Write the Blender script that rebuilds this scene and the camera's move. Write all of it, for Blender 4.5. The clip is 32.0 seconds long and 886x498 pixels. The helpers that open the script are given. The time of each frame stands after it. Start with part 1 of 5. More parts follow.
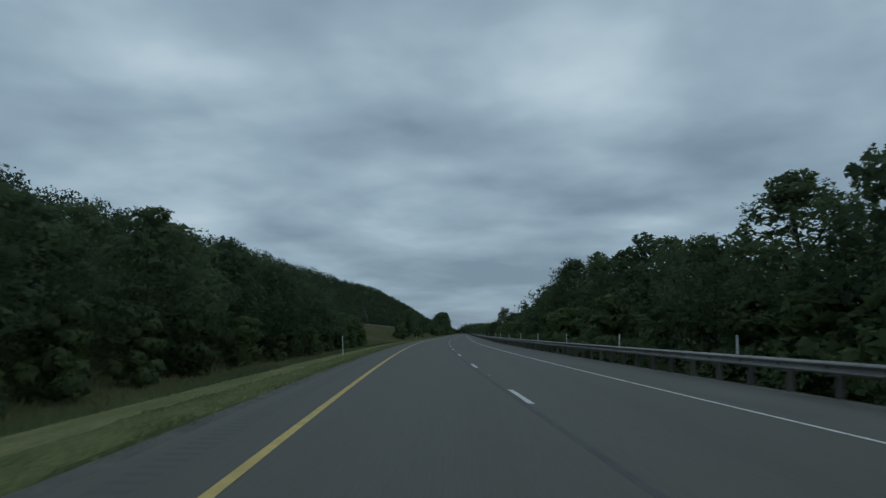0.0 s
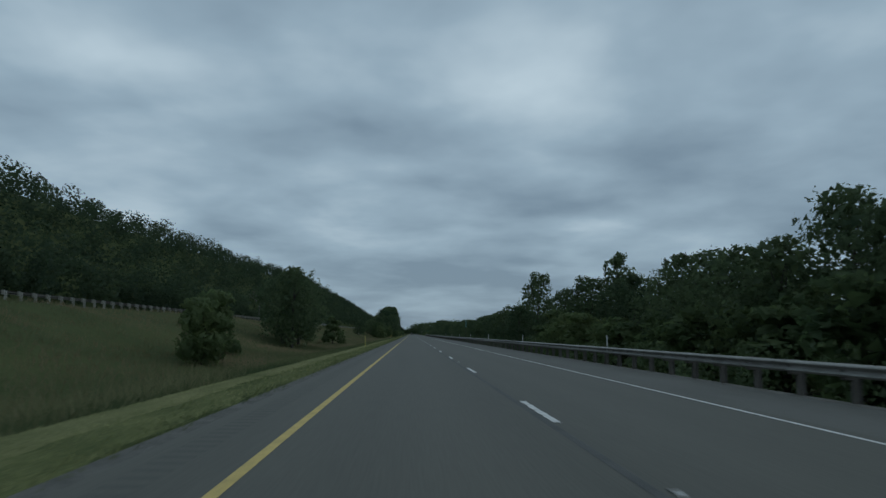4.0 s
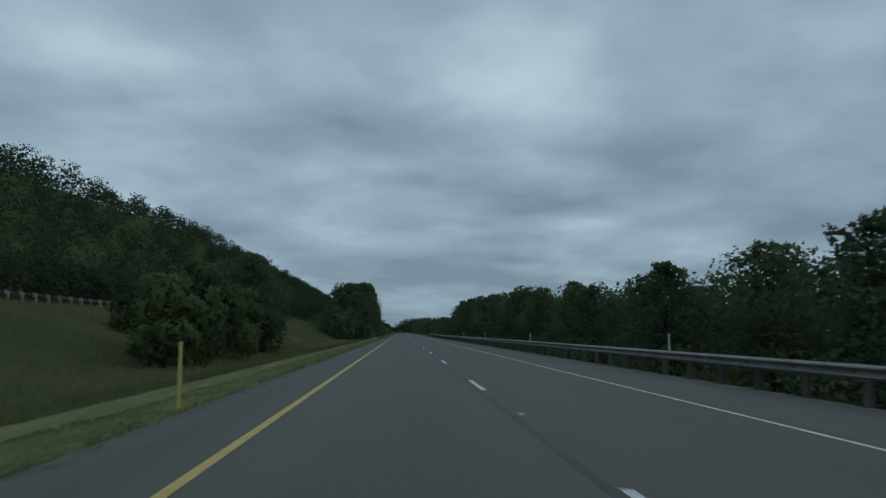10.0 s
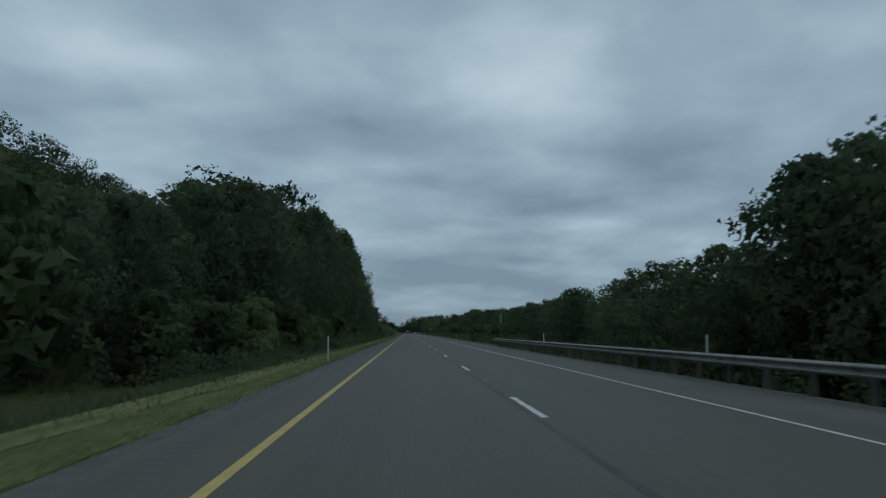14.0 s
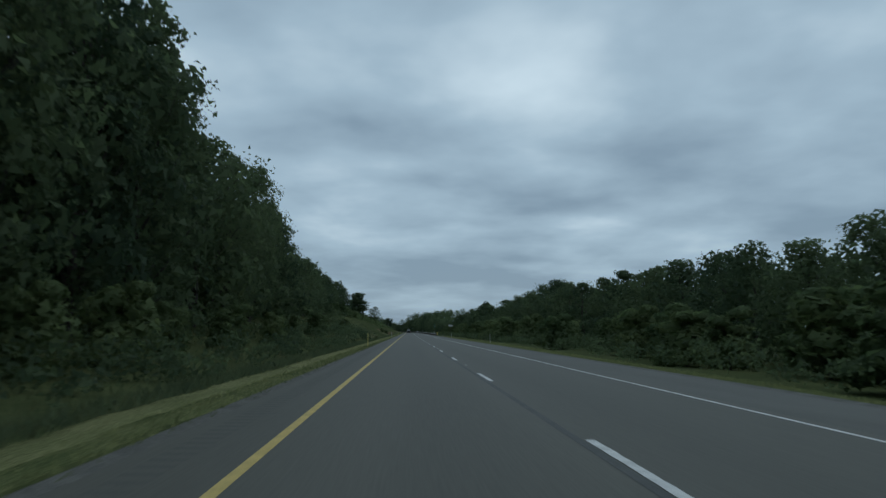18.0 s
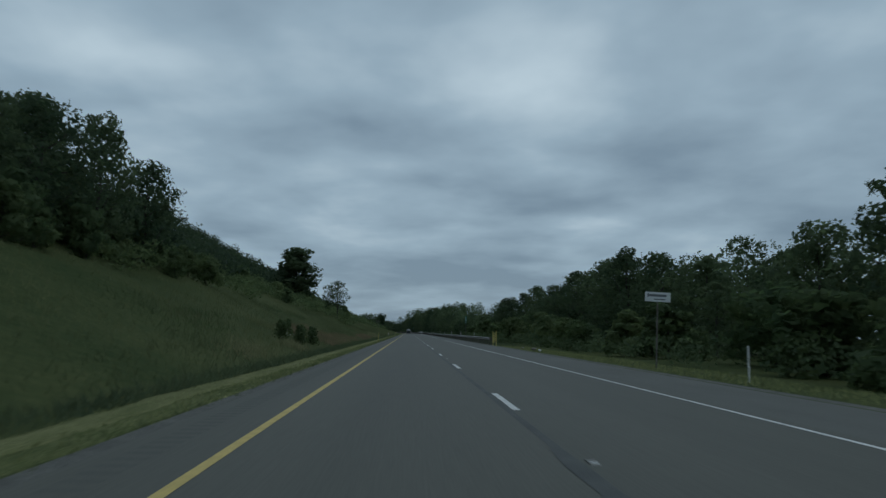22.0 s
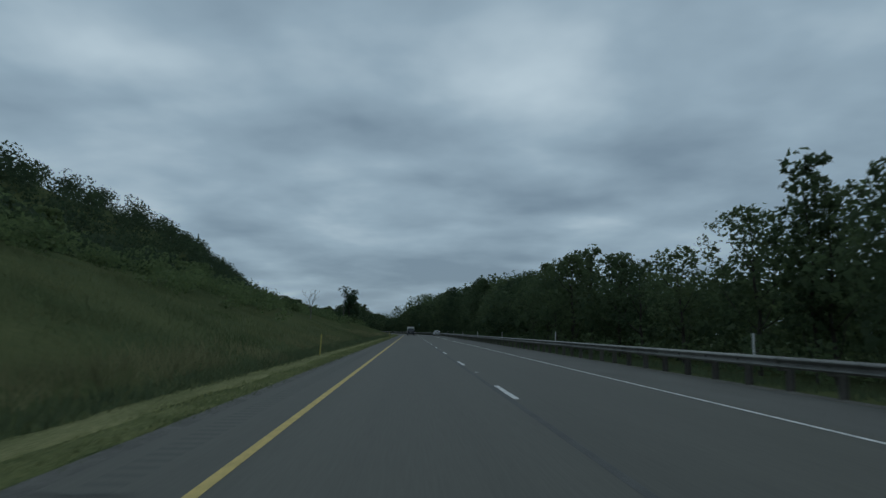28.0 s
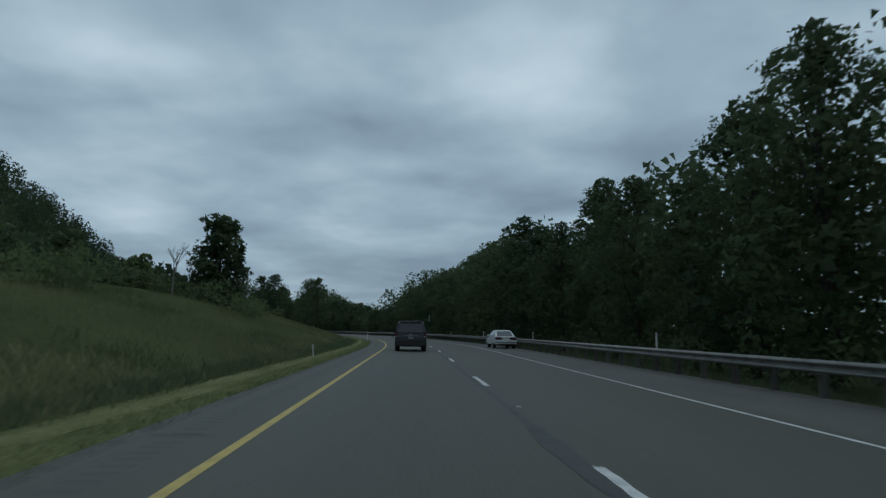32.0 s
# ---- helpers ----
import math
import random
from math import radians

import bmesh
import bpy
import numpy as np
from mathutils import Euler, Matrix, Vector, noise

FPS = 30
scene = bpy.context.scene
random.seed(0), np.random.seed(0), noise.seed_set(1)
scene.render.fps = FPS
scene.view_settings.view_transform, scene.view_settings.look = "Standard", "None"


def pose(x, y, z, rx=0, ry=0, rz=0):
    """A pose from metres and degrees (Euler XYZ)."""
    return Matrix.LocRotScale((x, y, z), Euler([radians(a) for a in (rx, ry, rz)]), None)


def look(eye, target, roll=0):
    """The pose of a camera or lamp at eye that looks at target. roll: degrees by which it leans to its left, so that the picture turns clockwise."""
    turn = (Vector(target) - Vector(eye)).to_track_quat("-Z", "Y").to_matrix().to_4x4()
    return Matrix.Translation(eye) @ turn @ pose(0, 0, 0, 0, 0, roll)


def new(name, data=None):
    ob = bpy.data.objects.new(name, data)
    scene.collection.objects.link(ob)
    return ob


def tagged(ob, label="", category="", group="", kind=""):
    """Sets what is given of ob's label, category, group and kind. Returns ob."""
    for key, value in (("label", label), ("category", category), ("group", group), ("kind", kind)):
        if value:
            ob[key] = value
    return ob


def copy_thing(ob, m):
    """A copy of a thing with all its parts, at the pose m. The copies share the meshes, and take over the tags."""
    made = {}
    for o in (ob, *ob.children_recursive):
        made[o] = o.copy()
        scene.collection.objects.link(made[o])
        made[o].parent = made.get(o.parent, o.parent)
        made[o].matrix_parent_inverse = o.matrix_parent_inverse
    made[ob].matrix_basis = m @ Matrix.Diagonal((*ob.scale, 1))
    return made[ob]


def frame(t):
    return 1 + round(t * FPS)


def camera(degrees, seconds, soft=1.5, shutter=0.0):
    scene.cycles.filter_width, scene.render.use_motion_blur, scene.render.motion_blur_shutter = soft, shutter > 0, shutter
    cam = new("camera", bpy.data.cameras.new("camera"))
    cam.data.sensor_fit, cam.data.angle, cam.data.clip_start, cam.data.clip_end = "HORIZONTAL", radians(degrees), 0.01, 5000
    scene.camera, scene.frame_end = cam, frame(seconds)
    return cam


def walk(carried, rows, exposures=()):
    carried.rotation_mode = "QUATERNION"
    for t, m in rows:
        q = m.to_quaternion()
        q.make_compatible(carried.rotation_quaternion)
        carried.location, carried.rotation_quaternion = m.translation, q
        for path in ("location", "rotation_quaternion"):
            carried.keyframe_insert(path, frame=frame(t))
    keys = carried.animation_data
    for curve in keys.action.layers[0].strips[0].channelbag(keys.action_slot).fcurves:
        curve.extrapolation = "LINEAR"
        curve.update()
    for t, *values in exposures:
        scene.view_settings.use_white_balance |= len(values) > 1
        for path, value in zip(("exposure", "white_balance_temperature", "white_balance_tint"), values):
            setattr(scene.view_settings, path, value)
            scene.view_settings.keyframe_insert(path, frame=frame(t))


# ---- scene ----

# ------------------------------------------------------------------ camera and its way
EYE = 1.254                      # height of the lens over the asphalt
ROLL = 0.877
BEND0, TURN0 = 118.69, radians(4.238)    # gentle right-hand bend at the start
BEND1, RADIUS = 1147.0, 450.0            # left-hand bend at the end


def road(s, u):
    """Plan position of the point s metres along the road and u metres right of the yellow line."""
    if s > BEND1:
        a = (s - BEND1) / RADIUS
        return (-RADIUS * (1 - math.cos(a)) + u * math.cos(a), BEND1 + RADIUS * math.sin(a) + u * math.sin(a))
    x = TURN0 * BEND0 / 2 * (1 - s / BEND0) ** 2 if s < BEND0 else 0.0
    return (x + u, s)


def heading(s):
    """How far the road's direction is turned to the left of +y, in radians."""
    if s > BEND1:
        return (s - BEND1) / RADIUS
    return TURN0 * (1 - s / BEND0) if s < BEND0 else 0.0


def road_np(s, u):
    s, u = np.asarray(s, float), np.asarray(u, float)
    a = np.maximum(s - BEND1, 0) / RADIUS
    x0 = np.where(s < BEND0, TURN0 * BEND0 / 2 * (1 - s / BEND0) ** 2, 0.0)
    x = np.where(s > BEND1, -RADIUS * (1 - np.cos(a)) + u * np.cos(a), x0 + u)
    y = np.where(s > BEND1, BEND1 + RADIUS * np.sin(a) + u * np.sin(a), s)
    return x, y


PATH = [  # seconds, x, y, yaw to the left, pitch below level
    (0, 5.897, 0.84, 1.939, 7.337), (0.5, 4.753, 17.75, 1.256, 7.299), (1, 3.788, 34.70, 0.676, 7.328),
    (1.5, 2.974, 51.72, 0.149, 7.381), (2, 2.340, 68.81, -0.496, 7.463), (2.5, 1.881, 85.96, -1.096, 7.397),
    (3, 1.609, 103.13, -1.722, 7.401), (3.5, 1.527, 120.30, -2.205, 7.442), (5.5, 1.491, 189.60, -3.582, 7.319),
    (6, 1.493, 207.85, -3.619, 7.229), (6.5, 1.600, 226.28, -3.777, 7.303), (7, 1.708, 244.71, -3.862, 7.326),
    (7.5, 1.727, 262.94, -3.831, 7.140), (8, 1.748, 281.00, -3.705, 7.563), (8.5, 1.725, 298.90, -3.672, 7.502),
    (9, 1.701, 316.67, -3.691, 7.498), (9.5, 1.744, 334.32, -3.608, 7.366), (10, 1.782, 351.89, -3.598, 7.306),
    (10.5, 1.803, 369.39, -3.648, 7.420), (11, 1.819, 386.82, -3.530, 7.484), (11.5, 1.803, 404.15, -3.467, 7.465),
    (12, 1.779, 421.45, -3.401, 7.457), (12.5, 1.683, 438.77, -3.274, 7.357), (13, 1.609, 456.05, -3.264, 7.334),
    (13.5, 1.596, 473.27, -3.196, 7.248), (14, 1.550, 490.54, -3.001, 7.325), (14.5, 1.536, 507.82, -2.898, 7.290),
    (16.5, 1.487, 577.37, -2.987, 7.117), (17, 1.483, 594.84, -2.975, 7.041), (17.5, 1.480, 612.32, -2.911, 7.173),
    (18, 1.475, 629.81, -2.927, 7.238), (18.5, 1.531, 647.29, -2.957, 7.264), (19, 1.583, 664.82, -3.027, 7.239),
    (19.5, 1.622, 682.43, -2.986, 7.284), (20, 1.662, 700.06, -2.988, 7.263), (20.5, 1.697, 717.67, -2.978, 7.374),
    (21, 1.745, 735.24, -3.032, 7.255), (21.5, 1.819, 752.74, -2.915, 7.347), (22, 1.857, 770.23, -2.893, 7.266),
    (22.5, 1.881, 787.72, -2.940, 7.401), (23, 1.907, 805.18, -2.989, 7.334), (23.5, 1.877, 822.56, -2.973, 7.372),
    (24, 1.835, 839.85, -2.879, 7.253), (24.5, 1.777, 857.06, -2.818, 7.322), (25, 1.723, 874.17, -2.729, 7.394),
    (25.5, 1.746, 891.22, -2.769, 7.336), (27.5, 1.622, 959.02, -2.737, 7.309), (28, 1.615, 975.80, -2.766, 7.196),
    (28.5, 1.664, 992.55, -2.819, 7.050), (29, 1.698, 1009.21, -2.881, 7.172), (29.5, 1.756, 1025.71, -2.881, 7.150),
    (30, 1.804, 1042.08, -2.915, 7.122), (30.5, 1.837, 1058.32, -2.824, 7.309), (31, 1.858, 1074.51, -2.732, 7.262),
    (31.5, 1.870, 1090.72, -2.683, 7.278), (32, 1.865, 1106.93, -2.643, 7.200),
]

cam = camera(68.44, 32.0, soft=1.4, shutter=0.12)
rows = []
for t, x, y, yaw, pitch in PATH:
    ya, pi_ = radians(yaw), radians(pitch)
    ahead = Vector((-math.sin(ya) * math.cos(pi_), math.cos(ya) * math.cos(pi_), math.sin(pi_)))
    eye = Vector((x, y, EYE))
    rows.append((t, look(eye, eye + ahead * 50, ROLL)))
walk(cam, rows, exposures=[(0.0, -1.12), (14.0, -1.12), (16.6, -0.86), (18.3, -0.86), (20.0, -1.08), (25.0, -1.14), (28.0, -1.18), (30.5, -1.16), (32.0, -1.04)])

# ------------------------------------------------------------------ sky and light
world = bpy.data.worlds.new("overcast_sky")
scene.world = world
world.use_nodes = True
wn, wl = world.node_tree.nodes, world.node_tree.links
wn.clear()


def wnode(kind, **kw):
    n = wn.new(kind)
    for k, v in kw.items():
        n.inputs[k].default_value = v
    return n


def wmath(op, a, b=None):
    n = wn.new("ShaderNodeMath")
    n.operation = op
    for i, v in enumerate((a, b)):
        if v is None:
            continue
        if isinstance(v, (int, float)):
            n.inputs[i].default_value = v
        else:
            wl.new(v, n.inputs[i])
    return n.outputs[0]


coord = wn.new("ShaderNodeTexCoord")
sep = wn.new("ShaderNodeSeparateXYZ")
wl.new(coord.outputs["Generated"], sep.inputs[0])
up = wmath("ADD", wmath("MAXIMUM", sep.outputs[2], 0.0), 0.17)
flat = wn.new("ShaderNodeCombineXYZ")
wl.new(wmath("DIVIDE", sep.outputs[0], up), flat.inputs[0])
wl.new(wmath("DIVIDE", sep.outputs[1], up), flat.inputs[1])
flat.inputs[2].default_value = 3.7
big = wnode("ShaderNodeTexNoise", Scale=0.70, Detail=3.0, Roughness=0.5, Distortion=0.5)
fine = wnode("ShaderNodeTexNoise", Scale=2.1, Detail=4.0, Roughness=0.47, Distortion=0.1)
wl.new(flat.outputs[0], big.inputs["Vector"])
wl.new(flat.outputs[0], fine.inputs["Vector"])
mix_n = wmath("ADD", wmath("MULTIPLY", big.outputs[0], 0.60), wmath("MULTIPLY", fine.outputs[0], 0.40))
glow_dir = wn.new("ShaderNodeVectorMath")
glow_dir.operation = "DOT_PRODUCT"
wl.new(coord.outputs["Generated"], glow_dir.inputs[0])
glow_dir.inputs[1].default_value = Vector((0.22, 0.88, 0.43)).normalized()
glow = wmath("POWER", wmath("MAXIMUM", glow_dir.outputs["Value"], 0.0), 22.0)
mix_n = wmath("ADD", wmath("MULTIPLY", wmath("SUBTRACT", mix_n, 0.5), 0.92), wmath("ADD", wmath("MULTIPLY", glow, 0.03), 0.506))
# the larger cloud banks over the road: azimuth and height as slopes, half-widths, how much paler or duller; their edges are torn by the noise
ahead_y = wmath("MAXIMUM", sep.outputs[1], 0.05)
plate_ = wn.new("ShaderNodeCombineXYZ")
wl.new(wmath("DIVIDE", sep.outputs[0], ahead_y), plate_.inputs[0])
wl.new(wmath("DIVIDE", sep.outputs[2], ahead_y), plate_.inputs[1])
torn = wnode("ShaderNodeTexNoise", Scale=1.5, Detail=4.0, Roughness=0.55)
wl.new(flat.outputs[0], torn.inputs["Vector"])
off = wn.new("ShaderNodeVectorMath")
off.operation = "MULTIPLY_ADD"
wl.new(torn.outputs["Color"], off.inputs[0])
off.inputs[1].default_value = (0.34, 0.10, 0.0)
wl.new(plate_.outputs[0], off.inputs[2])
for ax, el, wa, we, amount in ((-0.20, 0.56, 0.24, 0.10, -0.03), (-0.50, 0.42, 0.20, 0.12, 0.04), (0.14, 0.42, 0.13, 0.12, 0.085), (-0.16, 0.31, 0.22, 0.045, -0.045), (0.32, 0.285, 0.26, 0.05, -0.06),
                               (-0.17, 0.165, 0.16, 0.026, 0.065), (0.23, 0.168, 0.12, 0.020, 0.075), (0.03, 0.225, 0.25, 0.022, -0.04), (0.05, 0.105, 0.30, 0.022, -0.03), (-0.48, 0.24, 0.16, 0.05, 0.035), (0.0, 0.035, 0.5, 0.035, 0.03)):
    at = wn.new("ShaderNodeVectorMath")
    at.operation = "SUBTRACT"
    wl.new(off.outputs[0], at.inputs[0])
    at.inputs[1].default_value = (ax + 0.17, el + 0.05, 0.0)
    sized = wn.new("ShaderNodeVectorMath")
    sized.operation = "DIVIDE"
    wl.new(at.outputs[0], sized.inputs[0])
    sized.inputs[1].default_value = (wa, we, 1.0)
    dist = wn.new("ShaderNodeVectorMath")
    dist.operation = "DOT_PRODUCT"
    wl.new(sized.outputs[0], dist.inputs[0])
    wl.new(sized.outputs[0], dist.inputs[1])
    mix_n = wmath("ADD", mix_n, wmath("MULTIPLY", wmath("POWER", 2.718, wmath("MULTIPLY", dist.outputs["Value"], -1.0)), amount))
# the cloud deck is thicker and duller towards the horizon
mix_n = wmath("ADD", mix_n, wmath("MULTIPLY", wmath("MAXIMUM", wmath("SUBTRACT", 0.32, sep.outputs[2]), 0.0), -0.40))
ramp = wn.new("ShaderNodeValToRGB")
ramp.color_ramp.elements[0].position, ramp.color_ramp.elements[0].color = 0.36, (0.150, 0.218, 0.280, 1)
ramp.color_ramp.elements[1].position, ramp.color_ramp.elements[1].color = 0.66, (0.43, 0.535, 0.600, 1)
mid = ramp.color_ramp.elements.new(0.5)
mid.color = (0.245, 0.338, 0.410, 1)
wl.new(mix_n, ramp.inputs[0])
sky = wn.new("ShaderNodeTexSky")
sky.sky_type, sky.sun_disc, sky.sun_elevation, sky.sun_rotation = "NISHITA", False, radians(52), radians(20)
skyscale = wn.new("ShaderNodeMix")
skyscale.data_type, skyscale.blend_type = "RGBA", "MIX"
skyscale.inputs[0].default_value = 0.97
dim = wn.new("ShaderNodeMix")
dim.data_type, dim.blend_type = "RGBA", "MULTIPLY"
dim.inputs[0].default_value = 1.0
wl.new(sky.outputs[0], dim.inputs[6])
dim.inputs[7].default_value = (0.1, 0.1, 0.1, 1)
wl.new(dim.outputs[2], skyscale.inputs[6])
wl.new(ramp.outputs[0], skyscale.inputs[7])
bg = wn.new("ShaderNodeBackground")
bg.inputs[1].default_value = 2.5
wl.new(skyscale.outputs[2], bg.inputs[0])
out = wn.new("ShaderNodeOutputWorld")
wl.new(bg.outputs[0], out.inputs[0])

sun = new("sun", bpy.data.lights.new("sun", "SUN"))
sun.data.energy, sun.data.angle, sun.data.color = 0.5, radians(35), (1.0, 0.97, 0.92)
sun.matrix_world = look((200, 300, 500), (0, 400, 0))

# ------------------------------------------------------------------ materials


def material(name):
    m = bpy.data.materials.new(name)
    m.use_nodes = True
    nt = m.node_tree
    return m, nt.nodes, nt.links, nt.nodes["Principled BSDF"]


def surface(name, dark, light, scale=6.0, rough=0.8, fine_scale=60.0, bump=0.15, metal=0.0, bump_dist=0.02, island=0.0, obj=0.0, stretch=(1, 1, 1), spec=0.5):
    """A worn surface: two scales of noise between two colours, and fine relief."""
    m, n, l, p = material(name)
    tc, mp = n.new("ShaderNodeTexCoord"), n.new("ShaderNodeMapping")
    mp.inputs["Scale"].default_value = stretch
    l.new(tc.outputs["Object"], mp.inputs[0])
    a, b = n.new("ShaderNodeTexNoise"), n.new("ShaderNodeTexNoise")
    a.inputs["Scale"].default_value, a.inputs["Detail"].default_value = scale, 4
    b.inputs["Scale"].default_value, b.inputs["Detail"].default_value = fine_scale, 3
    l.new(mp.outputs[0], a.inputs["Vector"])
    l.new(mp.outputs[0], b.inputs["Vector"])
    mm = n.new("ShaderNodeMath")
    mm.operation = "MULTIPLY_ADD"
    mm.inputs[1].default_value = 0.45
    l.new(b.outputs[0], mm.inputs[0])
    sc = n.new("ShaderNodeMath")
    sc.operation = "MULTIPLY"
    sc.inputs[1].default_value = 0.55
    l.new(a.outputs[0], sc.inputs[0])
    l.new(sc.outputs[0], mm.inputs[2])
    fac = mm.outputs[0]
    for amount, node, socket in ((island, "ShaderNodeNewGeometry", "Random Per Island"), (obj, "ShaderNodeObjectInfo", "Random")):
        if amount:
            r, ad = n.new(node), n.new("ShaderNodeMath")
            ad.operation = "MULTIPLY_ADD"
            ad.inputs[1].default_value = amount
            l.new(r.outputs[socket], ad.inputs[0])
            su = n.new("ShaderNodeMath")
            su.operation = "SUBTRACT"
            su.inputs[1].default_value = amount / 2
            l.new(fac, su.inputs[0])
            l.new(su.outputs[0], ad.inputs[2])
            fac = ad.outputs[0]
    cr = n.new("ShaderNodeValToRGB")
    cr.color_ramp.elements[0].position, cr.color_ramp.elements[0].color = 0.3, (*dark, 1)
    cr.color_ramp.elements[1].position, cr.color_ramp.elements[1].color = 0.7, (*light, 1)
    l.new(fac, cr.inputs[0])
    l.new(cr.outputs[0], p.inputs["Base Color"])
    p.inputs["Roughness"].default_value, p.inputs["Metallic"].default_value = rough, metal
    p.inputs["Specular IOR Level"].default_value = spec
    if bump:
        bu = n.new("ShaderNodeBump")
        bu.inputs["Strength"].default_value, bu.inputs["Distance"].default_value = bump, bump_dist
        l.new(b.outputs[0], bu.inputs["Height"])
        l.new(bu.outputs[0], p.inputs["Normal"])
    return m


def leaf_material(name, dark, light, thin=0.4, patch=0.35, each=0.38):
    m, n, l, p = material(name)
    g, o = n.new("ShaderNodeNewGeometry"), n.new("ShaderNodeObjectInfo")
    tc, no = n.new("ShaderNodeTexCoord"), n.new("ShaderNodeTexNoise")
    no.inputs["Scale"].default_value, no.inputs["Detail"].default_value = patch, 3
    l.new(tc.outputs["Object"], no.inputs["Vector"])
    s1, s2 = n.new("ShaderNodeMath"), n.new("ShaderNodeMath")
    s1.operation = s2.operation = "MULTIPLY_ADD"
    s1.inputs[1].default_value, s2.inputs[1].default_value = 0.14, each
    l.new(g.outputs["Random Per Island"], s1.inputs[0])
    l.new(no.outputs[0], s1.inputs[2])
    l.new(o.outputs["Random"], s2.inputs[0])
    l.new(s1.outputs[0], s2.inputs[2])
    cr = n.new("ShaderNodeValToRGB")
    lift = 0.5 * each
    cr.color_ramp.elements[0].position, cr.color_ramp.elements[0].color = 0.33 + lift * 0.63, (*dark, 1)
    cr.color_ramp.elements[1].position, cr.color_ramp.elements[1].color = 0.80 + lift, (*light, 1)
    l.new(s2.outputs[0], cr.inputs[0])
    l.new(cr.outputs[0], p.inputs["Base Color"])
    p.inputs["Roughness"].default_value = 0.75
    p.inputs["Specular IOR Level"].default_value = 0.06
    tr, mx = n.new("ShaderNodeBsdfTranslucent"), n.new("ShaderNodeMixShader")
    # light that comes through a leaf is stronger and yellower than what it reflects
    th = n.new("ShaderNodeMix")
    th.data_type, th.blend_type = "RGBA", "MULTIPLY"
    th.inputs[0].default_value = 1.0
    th.inputs[7].default_value = (2.2, 2.25, 1.9, 1)
    l.new(cr.outputs[0], th.inputs[6])
    l.new(th.outputs[2], tr.inputs[0])
    mx.inputs[0].default_value = thin
    l.new(p.outputs[0], mx.inputs[1])
    l.new(tr.outputs[0], mx.inputs[2])
    l.new(mx.outputs[0], n["Material Output"].inputs[0])
    return m


def paint(name, colour, rough=0.35, metal=0.0, coat=0.0):
    m = surface(name, [c * 0.88 for c in colour], [min(1, c * 1.08) for c in colour], 3.0, rough, 25.0, 0.02, metal)
    m.node_tree.nodes["Principled BSDF"].inputs["Coat Weight"].default_value = coat
    return m


M_ROAD = surface("asphalt_lanes", (0.081, 0.080, 0.066), (0.112, 0.110, 0.091), 0.55, 0.74, 26.0, 0.30, bump_dist=0.005, stretch=(1.3, 0.04, 1), spec=0.38)
M_SHOULDER = surface("asphalt_shoulder", (0.092, 0.092, 0.082), (0.138, 0.138, 0.124), 0.5, 0.88, 30.0, 0.45, bump_dist=0.008, stretch=(1.4, 0.4, 1), spec=0.36)
M_TAR = surface("tar_joint", (0.036, 0.039, 0.037), (0.088, 0.090, 0.083), 1.6, 0.75, 40.0, 0.2)
M_WHITE = surface("road_paint_white", (0.38, 0.38, 0.365), (0.85, 0.85, 0.82), 3.5, 0.75, 22.0, 0.2)
M_YELLOW = surface("road_paint_yellow", (0.38, 0.285, 0.095), (0.70, 0.52, 0.165), 3.0, 0.75, 22.0, 0.2)
M_GRAVEL = surface("edge_gravel", (0.058, 0.058, 0.050), (0.145, 0.142, 0.125), 1.5, 0.95, 14.0, 0.8, bump_dist=0.04)
M_GROUND = surface("grass_ground", (0.036, 0.056, 0.022), (0.098, 0.108, 0.046), 0.13, 0.95, 3.0, 0.2, bump_dist=0.08, spec=0.03)
M_VERGE = surface("mown_verge", (0.085, 0.105, 0.042), (0.260, 0.255, 0.125), 0.6, 0.95, 11.0, 1.0, bump_dist=0.05, stretch=(2.5, 0.5, 1), spec=0.03)
M_VERGE_GREEN = surface("rough_verge", (0.060, 0.082, 0.032), (0.190, 0.198, 0.088), 0.9, 0.95, 11.0, 1.0, bump_dist=0.05, stretch=(2.0, 0.6, 1), spec=0.03)
M_ROUGH = leaf_material("rough_verge_blades", (0.076, 0.104, 0.040), (0.205, 0.220, 0.095), 0.06, 0.8, 0.0)
M_BLADE = leaf_material("mown_grass_blades", (0.125, 0.156, 0.060), (0.325, 0.328, 0.160), 0.06, 0.5, 0.0)
M_STRAW = leaf_material("meadow_grass_blades", (0.062, 0.086, 0.038), (0.190, 0.152, 0.092), 0.06, 0.09, 0.0)
M_FLOWER = leaf_material("white_petals", (0.42, 0.42, 0.36), (0.62, 0.62, 0.56), 0.2, 2.0, 0.0)
M_PALE = leaf_material("pale_seeding_grass", (0.080, 0.095, 0.045), (0.20, 0.195, 0.105), 0.1, 0.3, 0.0)
M_RUSSET = leaf_material("russet_seed_grass", (0.085, 0.088, 0.048), (0.205, 0.155, 0.095), 0.1, 0.4, 0.0)
M_BANK = leaf_material("bank_grass_blades", (0.050, 0.073, 0.033), (0.130, 0.146, 0.068), 0.06, 0.12, 0.0)
M_LEAF = leaf_material("broad_leaves", (0.040, 0.062, 0.039), (0.092, 0.121, 0.066))
M_LEAF_LIGHT = leaf_material("shrub_leaves", (0.054, 0.082, 0.042), (0.118, 0.150, 0.072))
# broad_leaves darkened and blued: the hill's shade and haze put into the colour
M_HILL_DIMMED = leaf_material("hill_leaves_dimmed", (0.030, 0.047, 0.032), (0.062, 0.085, 0.048), 0.35, 0.2, 0.0)
M_NEEDLE = leaf_material("pine_needles", (0.028, 0.052, 0.030), (0.064, 0.096, 0.052), 0.15)
